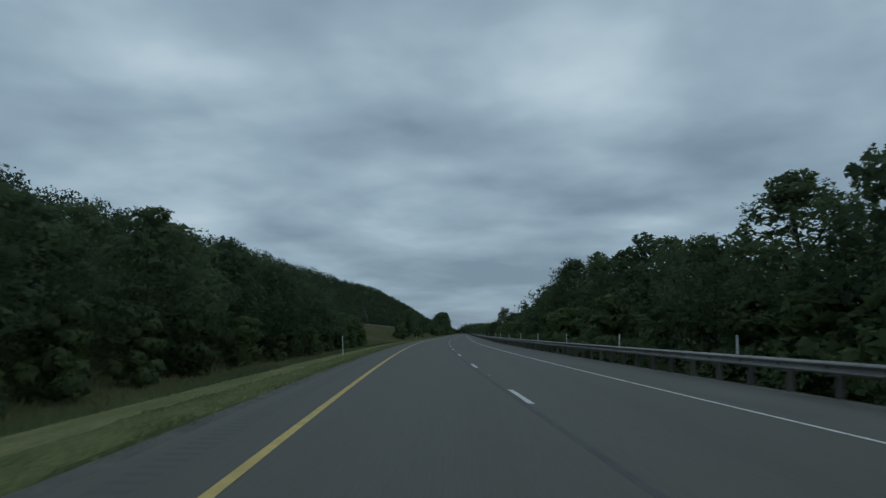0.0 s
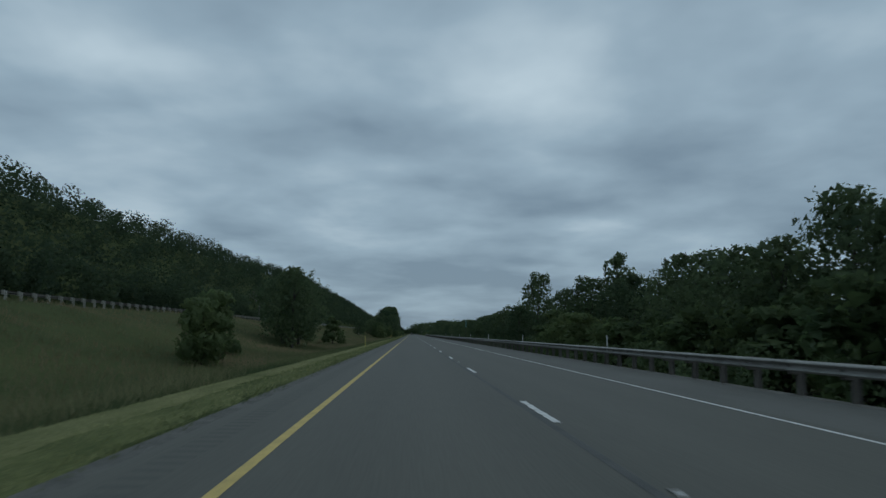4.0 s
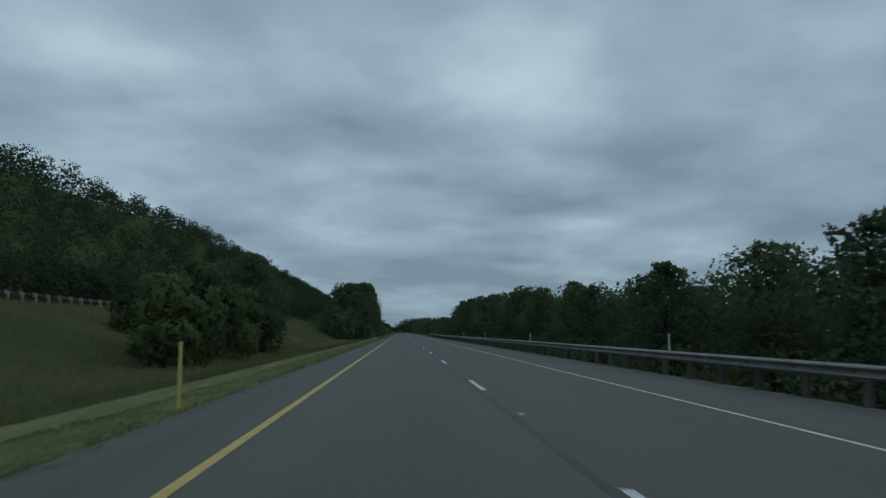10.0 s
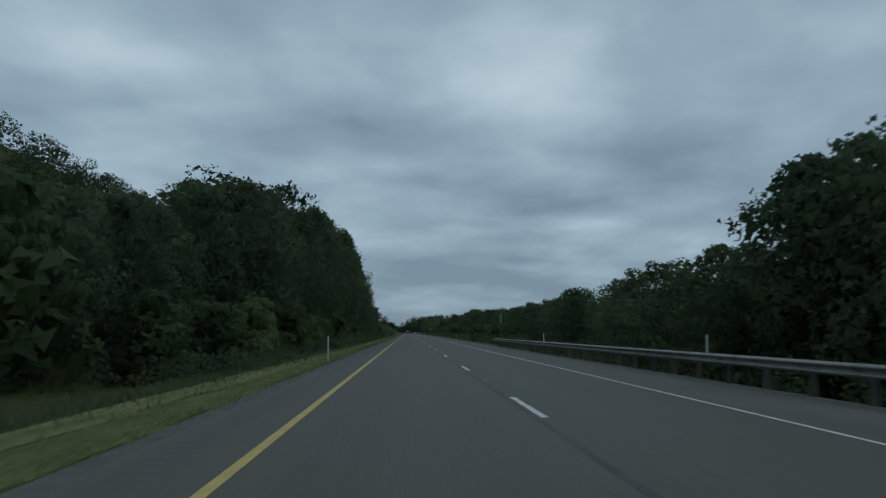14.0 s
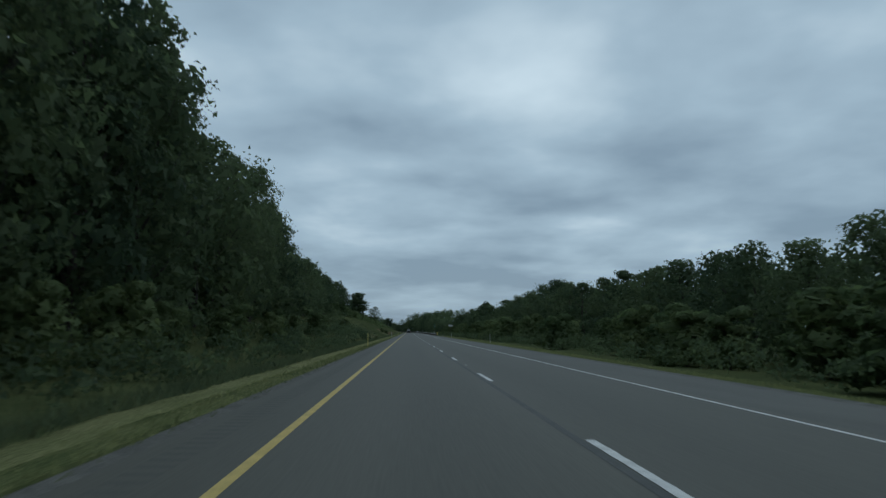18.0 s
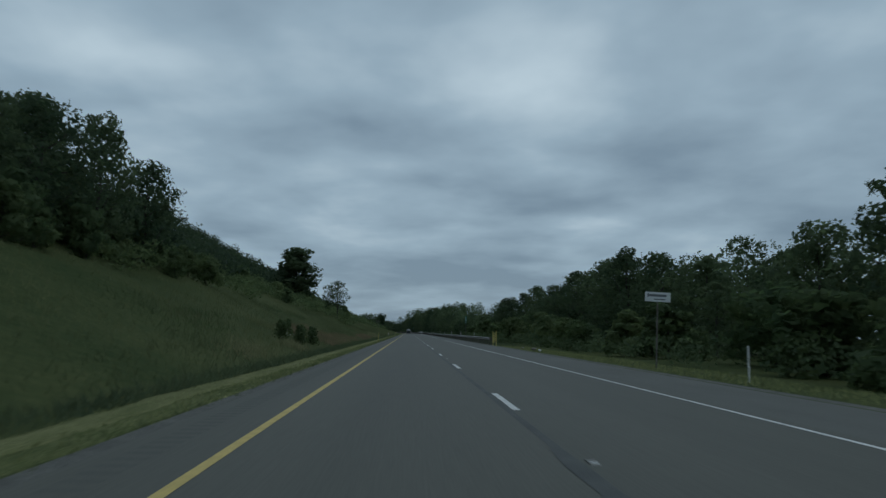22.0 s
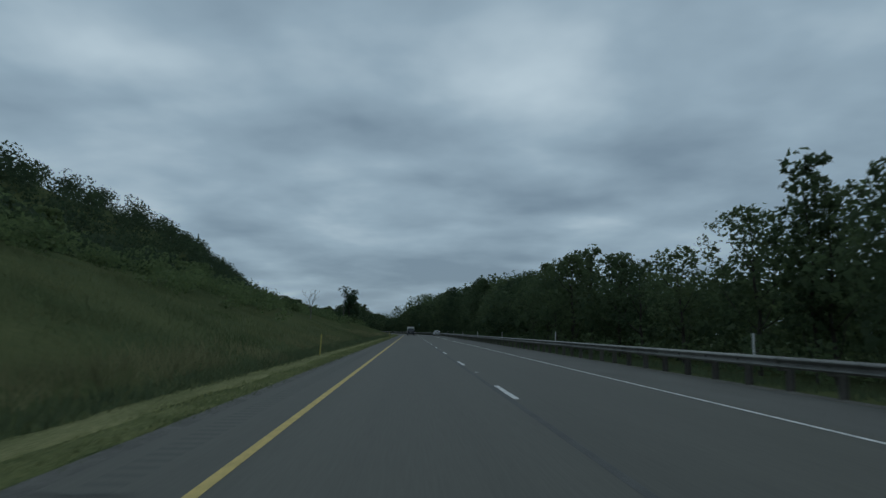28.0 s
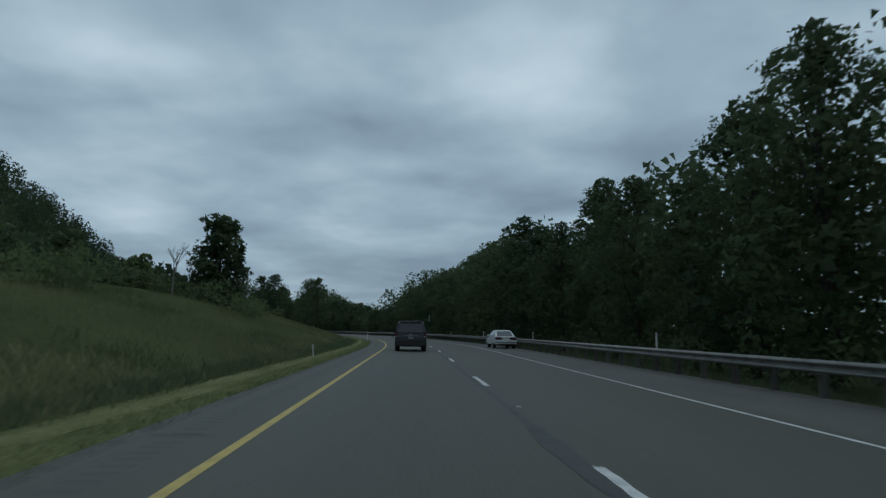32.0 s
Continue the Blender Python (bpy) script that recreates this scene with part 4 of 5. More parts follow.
grass("meadow_grass", 80000, -10, 490, -14, -6.5, 0.16, 0.45, 0.016, M_STRAW, "tall uncut grass with straw-coloured patches", 2)
grass("ditch_grass", 90000, -10, 490, -8.5, -3.6, 0.10, 0.32, 0.016, M_BANK, "lush dark green grass in the shallow ditch", 22)
grass("bank_grass", 170000, 490, 1200, -17, -2.8, 0.10, 0.32, 0.018, M_BANK, "tall dark green grass covering the bank", 6)
for k, (s0, s1, u0, u1) in enumerate(((884, 898, -5.2, -3.9), (1066, 1088, -7.0, -3.9), (985, 997, -5.0, -3.8), (724, 736, -5.0, -3.8), (142, 160, -6.5, -3.8), (300, 325, -7.5, -4.0))):
    grass("pale_tall_grass", 1100, s0, s1, u0, u1, 0.3, 0.75, 0.012, M_PALE, "patch of tall pale grass gone to seed", 40 + k)
for k, (s0, s1, u0, u1) in enumerate(((820, 846, -5.6, -3.8), (818, 832, -8.0, -5.0), (856, 872, -5.2, -3.9))):
    grass("russet_grass", 2600, s0, s1, u0, u1, 0.2, 0.55, 0.014, M_RUSSET, "patch of reddish dry grass at the foot of the bank", 70 + k)
for name, many, lo, hi, mat, label, seed in (("bank_weeds", 70, 0.2, 0.45, M_BANK, "clumps of taller weeds scattered over the bank", 51), ("seeding_tufts", 26, 0.2, 0.45, M_PALE, "scattered tufts of pale grass along the foot of the bank", 52), ("leafy_weeds", 46, 0.15, 0.42, M_LEAF_LIGHT, "dark leafy weeds scattered over the bank", 53)):
    far_u = -5.5 if name == "seeding_tufts" else -15.0
    spots_ = [(rnd.uniform(715, 1190), rnd.uniform(far_u, -3.9), rnd.uniform(0.8, 2.6), rnd.uniform(0.3, 1.0)) for _ in range(many)]
    grass(name, 300 * many, 0, 1, -5, -4, lo, hi, 0.018, mat, label, seed, spots_)
grass("upper_meadow_grass", 60000, 90, 500, -27, -13, 0.16, 0.42, 0.022, M_STRAW, "tall uncut grass on the upper slope", 3)
grass("right_verge_grass", 40000, 556, 850, 10.9, 14.5, 0.04, 0.18, 0.02, M_ROUGH, "short grass at the edge of the shoulder", 4)
grass("rail_grass", 22000, 836, 1190, 11.0, 14.0, 0.08, 0.40, 0.02, M_LEAF, "uncut grass growing behind the guardrail", 5)

flowers = [(s + rnd.uniform(-1.6, 1.6), u + rnd.uniform(-1.0, 1.0)) for s, u in ((350, -14.5), (370, -16.3), (315, -16.7), (352, -15.0), (447, -13.0), (452, -14.0), (812.5, -5.2)) for _ in range(4)]
woods("wildflowers", flowers, [float(land(*p)) + rnd.uniform(0.4, 0.6) for p in flowers], 2, 6, 0.06, M_FLOWER, "small white wildflowers in the meadow grass", 61, 0.6)

# ------------------------------------------------------------------ guardrails


def beam_mesh(length):
    """A W-shaped steel beam, its face towards -x, standing on z = 0 at the road's level."""
    prof = [(0.03, 0.51), (-0.05, 0.545), (-0.06, 0.563), (-0.05, 0.582), (0.02, 0.618), (0.028, 0.635), (0.028, 0.65), (0.02, 0.668), (-0.05, 0.705), (-0.06, 0.725), (-0.05, 0.745), (0.03, 0.785)]
    bm = bmesh.new()
    rings = []
    for y in (0, length):
        rings.append([bm.verts.new((x, y, z)) for x, z in prof] + [bm.verts.new((x + 0.012, y, z)) for x, z in reversed(prof)])
    n = len(rings[0])
    for i in range(n):
        j = (i + 1) % n
        bm.faces.new((rings[0][i], rings[0][j], rings[1][j], rings[1][i]))
    me = bpy.data.meshes.new("beam")
    bm.to_mesh(me)
    bm.free()
    me.materials.append(M_GALV)
    return me


def post_mesh():
    bm = bmesh.new()
    box(bm, 0.22, 0, 0.12, 0.012, 0.10, 1.2)
    box(bm, 0.30, 0, 0.12, 0.10, 0.014, 1.2)
    box(bm, 0.38, 0, 0.12, 0.012, 0.10, 1.2)
    box(bm, 0.12, 0, 0.62, 0.20, 0.14, 0.34, 0.01)
    me = bpy.data.meshes.new("post")
    bm.to_mesh(me)
    bm.free()
    me.materials.append(M_POST)
    return me


BEAM, POST = beam_mesh(7.66), post_mesh()
PALE_BEAM, PALE_POST = BEAM.copy(), POST.copy()
PALE_POST.materials[0] = M_RAILWOOD
PALE_BEAM.materials[0] = M_POST


def guardrail(name, s0, s1, u, z, label, flip=False, beam=None, post=None):
    rail = tagged(new(name), label, "guardrail")
    rail.location = (*road(s0, u), z)
    inv = Matrix.Translation(rail.location).inverted()
    turn = math.pi if flip else 0.0
    s = s0
    while s < s1 - 0.1:
        for j in range(4):
            p = part("post", post or POST, None, rail)
            x, y = road(s + j * 1.905, u)
            p.matrix_basis = inv @ Matrix.Translation((x, y, z)) @ Matrix.Rotation(heading(s) + turn, 4, "Z")
        b = part("beam", beam or BEAM, None, rail)
        a, e = Vector((*road(s, u), z)), Vector((*road(s + 7.62, u), z))
        ang = math.atan2(-(e.x - a.x), e.y - a.y)
        b.matrix_basis = inv @ Matrix.Translation(a if not flip else e) @ Matrix.Rotation(ang + turn, 4, "Z")
        s += 7.62
    return rail, inv


def end_wing(rail, inv, s, u, z, fwd):
    bm = bmesh.new()
    box(bm, 0.0, 0.0, 0.63, 0.05, 0.42, 0.32, 0.02)
    box(bm, -0.05, 0.2 * fwd, 0.63, 0.16, 0.05, 0.32, 0.015)
    w = part("end_wing", bm, M_GALV, rail, "rounded steel end piece")
    w.matrix_basis = inv @ Matrix.Translation((*road(s, u), z)) @ Matrix.Rotation(heading(s), 4, "Z")


r1, i1 = guardrail("guardrail", -45.72, 556.3, 10.3, 0.0, "long grey galvanised W-beam guardrail on steel posts")
end_wing(r1, i1, 556.4, 10.3, 0, 1)
r2, i2 = guardrail("guardrail", 838.6, 1420, 10.3, 0.0, "long grey galvanised W-beam guardrail following the bend")
end_wing(r2, i2, 838.4, 10.3, 0, -1)
guardrail("upper_guardrail", 60, 509, -28.0, 3.15, "pale guardrail along the opposite carriageway above the slope", False, PALE_BEAM, PALE_POST)
v, q = strip(-60, 640, 4.0, [-40.5, -40.4, -28.9, -28.8], [3.0, 3.24, 3.24, 3.0])
tagged(part("opposite_road", fast_mesh("opposite_road", v, q, M_SHOULDER), None), "grey asphalt of the opposite carriageway above the slope", "road", kind="structure")

# ------------------------------------------------------------------ marker posts


def marker(mat, label, h=1.15, refl=M_SIGNWHITE, foot=-0.2):
    base = tagged(new("marker_post"), label, "marker post")
    bm = bmesh.new()
    for cx, cy, sx, sy, bevel in ((0, 0, 0.036, 0.016, 0.006), (0.020, 0.010, 0.012, 0.03, 0), (-0.020, 0.010, 0.012, 0.03, 0)):
        box(bm, cx, cy, (h + foot) / 2, sx, sy, h - foot, bevel)
    part("blade", bm, mat, base)
    part("reflector", boxm(0, -0.014, h - 0.14, 0.036, 0.008, 0.16), refl, base)
    return base


MK_W = marker(M_POSTWHITE, "slim white plastic marker fixed to the back of the guardrail", 1.36, foot=0.6)
MK_L = marker(M_POSTWHITE, "slim white plastic marker post in the mown verge", 1.1)
MK_S = marker(M_POSTWHITE, "short white plastic marker post leaning in the mown verge", 0.62, M_POSTWHITE)
MK_Y = marker(M_POSTYELLOW, "slim yellow plastic marker post in the mown verge", 1.1, M_POSTYELLOW)
rnd = random.Random(3)
seen_ = set()


def stand(proto, s, u, group, z=None, tilt=3.0):
    x, y, g = spot(s, u)
    m = Matrix.Translation((x, y, g if z is None else z)) @ Matrix.Rotation(heading(s), 4, "Z") @ pose(0, 0, 0, rnd.uniform(-tilt, tilt), rnd.uniform(-tilt, tilt), rnd.uniform(-8, 8))
    if proto.name in seen_:
        return tagged(copy_thing(proto, m), group=group)
    seen_.add(proto.name)
    proto.matrix_basis = m
    return tagged(proto, group=group)


right_marks = [19.3 + 11.15 * k for k in range(-2, 8)] + [120.9 + 22.86 * k for k in range(19)] + [631.5, 714.5, 789.6] + [855 + 22.86 * k for k in range(20)]
for s in right_marks:
    rail_here = s < 556 or s > 838
    stand(MK_W if rail_here else MK_L, s, 10.365 if rail_here else 12.1, "right-hand marker posts", -0.04 if rail_here else None)
for s, col in ((38.3, MK_L), (122.9, MK_Y), (203, MK_Y), (284, MK_Y), (363, MK_Y), (441.6, MK_Y), (519, MK_L), (605.3, MK_Y), (684, MK_Y), (763, MK_L), (849.5, MK_Y), (930, MK_L), (1010, MK_Y), (1087.6, MK_Y), (1138.7, MK_S), (1180, MK_L)):
    stand(col, s, -2.8 if s == 1138.7 else -1.8 if 300 < s < 900 or s > 1050 else -3.0, "left-hand marker posts", None, 5.0)

# ------------------------------------------------------------------ signs


def mile_sign(s, u, top):
    """A tall narrow green plate on a post; its lettering, too small to read, is plain bars."""
    x, y, g = spot(s, u)
    base = tagged(new("mile_marker_sign"), "tall narrow green mile marker on a steel post", "road sign", "mile marker signs")
    base.matrix_basis = Matrix.Translation((x, y, g)) @ Matrix.Rotation(heading(s), 4, "Z")
    h = top - g
    part("post", boxm(0, 0.03, h / 2 - 0.2, 0.06, 0.04, h + 0.3, 0.006), M_POST, base)
    plate = part("plate", boxm(0, 0, h - 0.62, 0.32, 0.012, 1.22, 0.004), M_GREEN, base)
    for k, z in enumerate((0.42, 0.14, -0.14, -0.42)):
        part("lettering", boxm(0, -0.010, h - 0.62 + z, 0.13 if k else 0.2, 0.006, 0.10 if k else 0.05), M_SIGNWHITE, plate)


mile_sign(254.8, 11.3, 3.75)
mile_sign(565.9, 12.3, 3.6)
mile_sign(881.9, 11.6, 4.0)
mile_sign(1225, 12.0, 4.2)
x, y, g = spot(797, 12.1)
sign = tagged(new("name_sign"), "small white rectangular sign with grey lettering on a single post", "road sign")
sign.matrix_basis = Matrix.Translation((x, y, g)) @ pose(0, 0, 0, 0, 2.5, -6)
part("post", boxm(0, 0.03, 1.35, 0.06, 0.04, 3.1, 0.006), M_POST, sign)
plate = part("plate", boxm(0, 0, 2.97, 1.05, 0.012, 0.40, 0.004), M_SIGNWHITE, sign)
for cx, cz, w, h in ((-0.02, 3.03, 0.74, 0.10), (-0.40, 3.03, 0.07, 0.15), (0.08, 2.87, 0.46, 0.05)):
    part("lettering", boxm(cx, -0.010, cz, w, 0.006, h), M_LETTER, plate)
x, y = road(837.6, 10.55)
ob = tagged(new("object_marker"), "yellow and black striped object marker at the guardrail's end", "road sign")
ob.matrix_basis = Matrix.Translation((x, y, -0.05))
part("post", boxm(0.0, 0.03, 0.7, 0.06, 0.04, 1.5), M_POSTYELLOW, ob)
part("post", boxm(0.35, 0.03, 0.72, 0.06, 0.04, 1.55), M_POSTYELLOW, ob)
plate = part("plate", boxm(0.18, 0, 0.78, 0.30, 0.012, 0.9, 0.004), M_POSTYELLOW, ob)
for k in range(4):
    part("stripe", boxm(0.18, -0.009, 0.46 + 0.21 * k, 0.30, 0.006, 0.07, rot=Matrix.Rotation(radians(28), 4, "Y")), M_BLACK, plate)

# ------------------------------------------------------------------ vehicles


def loft(profile, half, taper_z0, taper_z1, taper, bevel=0.05):
    """A car shell: a side outline (y, z) given a width that narrows with height."""
    bm = bmesh.new()

    def w(z):
        f = max(0.0, min(1.0, (z - taper_z0) / (taper_z1 - taper_z0)))
        return half - taper * f
    left = [bm.verts.new((-w(z), y, z)) for y, z in profile]
    right = [bm.verts.new((w(z), y, z)) for y, z in profile]
    n = len(profile)
    for i in range(n):
        j = (i + 1) % n
        bm.faces.new((left[i], left[j], right[j], right[i]))
    bm.faces.new(left[::-1])
    bm.faces.new(right)
    bmesh.ops.recalc_face_normals(bm, faces=bm.faces)
    bmesh.ops.bevel(bm, geom=list(bm.edges), offset=bevel, segments=2, affect="EDGES")
    return bm


def wheel(parent, x, y, r, w):
    bm = bmesh.new()
    rot = Matrix.Rotation(radians(90), 4, "Y")
    bmesh.ops.create_cone(bm, cap_ends=True, segments=22, radius1=r, radius2=r, depth=w, matrix=Matrix.Translation((x, y, r)) @ rot)
    bmesh.ops.bevel(bm, geom=[e for e in bm.edges if len(e.link_faces) == 2 and e.calc_face_angle(0) > 1], offset=0.03, segments=2, affect="EDGES")
    wh = part("wheel", bm, M_RUBBER, parent, "black rubber tyre")
    bm = bmesh.new()
    sx = x + (w / 2 - 0.01) * (1 if x > 0 else -1)
    bmesh.ops.create_cone(bm, cap_ends=True, segments=18, radius1=r * 0.62, radius2=r * 0.5, depth=0.06, matrix=Matrix.Translation((sx, y, r)) @ rot)
    part("rim", bm, M_GALV, wh, "grey alloy rim")


def quad_panel(pts, thick, mat, name, parent, label=""):
    """A thin pane through four corners, pushed out along its normal."""
    bm = bmesh.new()
    p = [Vector(c) for c in pts]
    nrm = (p[1] - p[0]).cross(p[3] - p[0]).normalized() * thick
    a = [bm.verts.new(c) for c in p]
    b = [bm.verts.new(c + nrm) for c in p]
    for i in range(4):
        j = (i + 1) % 4
        bm.faces.new((a[i], a[j], b[j], b[i]))
    bm.faces.new(a[::-1])
    bm.faces.new(b)
    return part(name, bm, mat, parent, label)


def suv(paint_m):
    c = tagged(new("suv"), "dark charcoal sport utility vehicle standing in the inner lane", "car")
    part("body", loft([(-2.36, 0.30), (-2.42, 0.42), (-2.45, 0.75), (-2.40, 1.08), (2.0, 1.08), (2.4, 0.98), (2.5, 0.7), (2.45, 0.32)], 0.97, 0.6, 1.1, 0.03, 0.06), paint_m, c)
    part("cabin", loft([(-2.39, 1.05), (-2.20, 1.78), (-1.9, 1.87), (0.3, 1.86), (0.7, 1.80), (1.4, 1.06)], 0.93, 1.05, 1.87, 0.2, 0.06), paint_m, c)
    quad_panel([(-0.74, -2.375, 1.17), (0.74, -2.375, 1.17), (0.64, -2.235, 1.68), (-0.64, -2.235, 1.68)], 0.02, M_GLASS, "rear_window", c, "dark tinted rear window")
    for sx in (-1, 1):
        pts = [(sx * 0.925, -2.1, 1.15), (sx * 0.925, 1.05, 1.15), (sx * 0.79, 0.55, 1.7), (sx * 0.79, -2.0, 1.7)]
        quad_panel(pts if sx > 0 else pts[::-1], 0.02, M_GLASS, "side_window", c, "dark tinted side window")
        lamp = part("tail_lamp", boxm(sx * 0.87, -2.43, 1.02, 0.16, 0.07, 0.42, 0.02), M_LAMPDARK, c, "dark red tail lamp")
        part("reversing_lamp", boxm(sx * 0.87, -2.47, 0.90, 0.10, 0.02, 0.07), M_LENS, lamp)
        part("mirror", boxm(sx * 1.06, 0.95, 1.18, 0.2, 0.12, 0.16, 0.03), paint_m, c)
        part("roof_rail", boxm(sx * 0.62, -0.7, 1.90, 0.05, 2.2, 0.05, 0.012), M_BLACK, c)
        part("exhaust", boxm(sx * 0.55, -2.40, 0.30, 0.08, 0.2, 0.07, 0.02), M_BLACK, c)
        for y in (-1.45, 1.5):
            wheel(c, sx * 0.83, y, 0.38, 0.26)
    part("bumper", boxm(0, -2.46, 0.50, 1.86, 0.16, 0.30, 0.04), M_BLACK, c, "black rear bumper")
    part("spoiler", boxm(0, -2.28, 1.83, 1.35, 0.24, 0.05, 0.015), paint_m, c)
    part("number_plate", boxm(0, -2.46, 0.84, 0.30, 0.02, 0.13), M_LENS, c, "dull pale number plate")
    part("emblem", boxm(0, -2.46, 1.03, 0.16, 0.02, 0.07), M_GALV, c)
    part("tailgate_trim", boxm(0, -2.455, 0.98, 0.9, 0.02, 0.03), M_GALV, c)
    return c


def sedan(name, paint_m, label):
    c = tagged(new(name), label, "car")
    part("body", loft([(-2.25, 0.34), (-2.32, 0.62), (-2.28, 0.93), (-1.45, 0.97), (1.0, 0.95), (2.1, 0.80), (2.3, 0.6), (2.25, 0.30)], 0.89, 0.5, 0.97, 0.06, 0.06), paint_m, c)
    part("cabin", loft([(-1.85, 0.93), (-1.10, 1.36), (-0.7, 1.43), (0.25, 1.42), (1.15, 0.93)], 0.80, 0.93, 1.43, 0.2, 0.05), paint_m, c)
    quad_panel([(-0.62, -1.78, 1.0), (0.62, -1.78, 1.0), (0.52, -1.18, 1.335), (-0.52, -1.18, 1.335)], 0.02, M_GLASS, "rear_window", c, "dark rear window")
    quad_panel([(0.60, 1.09, 1.0), (-0.60, 1.09, 1.0), (-0.5, 0.40, 1.37), (0.5, 0.40, 1.37)], 0.02, M_GLASS, "windscreen", c)
    for sx in (-1, 1):
        pts = [(sx * 0.785, -1.45, 1.0), (sx * 0.785, 0.8, 1.0), (sx * 0.645, 0.2, 1.36), (sx * 0.645, -0.95, 1.36)]
        quad_panel(pts if sx > 0 else pts[::-1], 0.02, M_GLASS, "side_window", c)
        part("tail_lamp", boxm(sx * 0.58, -2.31, 0.78, 0.50, 0.05, 0.20, 0.02), M_LAMPDARK, c, "dark red tail lamp")
        part("head_lamp", boxm(sx * 0.62, 2.24, 0.68, 0.36, 0.07, 0.14, 0.02), M_SIGNWHITE, c)
        part("mirror", boxm(sx * 0.95, 0.62, 1.0, 0.18, 0.1, 0.13, 0.03), paint_m, c)
        for y in (-1.35, 1.4):
            wheel(c, sx * 0.76, y, 0.32, 0.22)
    part("bumper", boxm(0, -2.30, 0.47, 1.70, 0.14, 0.24, 0.05), paint_m, c)
    part("diffuser", boxm(0, -2.31, 0.33, 1.3, 0.1, 0.1, 0.02), M_BLACK, c)
    part("boot_trim", boxm(0, -2.32, 0.80, 0.62, 0.04, 0.12, 0.01), M_LENS, c, "grey trim between the tail lamps")
    part("bumper_strip", boxm(0, -2.375, 0.50, 1.60, 0.02, 0.06, 0.006), M_BLACK, c)
    part("number_plate", boxm(0, -2.345, 0.74, 0.31, 0.02, 0.15), M_SIGNWHITE, c, "pale number plate")
    return c


def van(paint_m):
    c = tagged(new("delivery_van"), "white box-bodied delivery van far down the road", "van")
    part("box_body", boxm(0, -0.9, 1.62, 2.05, 3.7, 2.1, 0.05), paint_m, c)
    part("cab", loft([(0.9, 0.5), (0.9, 2.15), (1.5, 2.1), (2.2, 1.3), (2.9, 1.1), (2.95, 0.45)], 0.95, 1.2, 2.2, 0.12), paint_m, c)
    quad_panel([(0.78, 2.26, 1.33), (-0.78, 2.26, 1.33), (-0.72, 1.62, 2.02), (0.72, 1.62, 2.02)], 0.02, M_GLASS, "windscreen", c)
    part("bumper", boxm(0, -2.78, 0.55, 1.9, 0.12, 0.18, 0.03), M_BLACK, c)
    for sx in (-1, 1):
        part("rear_door", boxm(sx * 0.5, -2.765, 1.62, 0.96, 0.03, 1.95, 0.01), paint_m, c)
        part("tail_lamp", boxm(sx * 0.94, -2.77, 0.78, 0.12, 0.05, 0.26), M_RED, c, "red tail lamp")
        for y in (-1.7, 1.9):
            wheel(c, sx * 0.85, y, 0.36, 0.24)
    return c


P_DARK = paint("charcoal_paint", (0.011, 0.013, 0.017), 0.3, 0.2, 0.4)
P_SILVER = paint("silver_white_paint", (0.70, 0.72, 0.73), 0.35, 0.0, 0.4)
P_WHITE = paint("white_paint", (0.68, 0.69, 0.69), 0.35, 0.0, 0.3)
P_GREY = paint("grey_paint", (0.30, 0.31, 0.32), 0.3, 0.2, 0.5)


def park(c, s, u, z=0.0, back=False):
    c.matrix_basis = Matrix.Translation((*road(s, u), z)) @ Matrix.Rotation(heading(s) + (math.pi if back else 0), 4, "Z")


park(suv(P_DARK), 1149.4, 1.83)
park(sedan("sedan", P_SILVER, "silver-white four-door saloon parked on the hard shoulder by the guardrail"), 1159.6, 9.3, -0.012)
park(sedan("sedan", P_GREY, "pale grey saloon standing on the opposite carriageway behind the guardrail"), 389, -32.0, 3.24, True)
park(sedan("sedan", P_WHITE, "white saloon on the opposite carriageway above the meadow"), 536, -32.5, 3.24, True)
park(van(P_WHITE), 1205, 5.5)

# ------------------------------------------------------------------ small roadside things
rnd = random.Random(9)
for s, u, w, l, h, mat, label, cat in ((826, 11.6, 0.62, 0.3, 0.12, M_ROCK, "flat pale stone lying on the grass verge", "stone"), (821.5, 11.7, 0.5, 0.42, 0.2, M_ROCK, "rough pale stone lying on the grass verge", "stone"), (818.2, 11.5, 0.26, 0.2, 0.16, M_SIGNWHITE, "scrap of white litter on the verge", "litter"),
                                      (1083.6, -2.6, 0.34, 0.16, 0.07, M_RUBBER, "torn strip of black tyre on the verge", "tyre scrap"), (122.8, -1.6, 0.06, 0.08, 0.22, M_BLACK, "short dark stake at the asphalt's edge", "stake")):
    bm = bmesh.new()
    bmesh.ops.create_icosphere(bm, subdivisions=2, radius=0.5)
    for v in bm.verts:
        v.co *= 1 + 0.25 * noise.noise(v.co * 2.3 + Vector((s, u, 0)))
        v.co = Vector((v.co.x * w, v.co.y * l, v.co.z * h))
    x, y, g = spot(s, u)
    ob = part(cat.replace(" ", "_"), bm, mat)
    ob.matrix_basis = Matrix.Translation((x, y, max(g, -0.02 if u > -1.6 else g) + h * 0.32)) @ Matrix.Rotation(rnd.uniform(0, 3), 4, "Z")
    tagged(ob, label, cat)
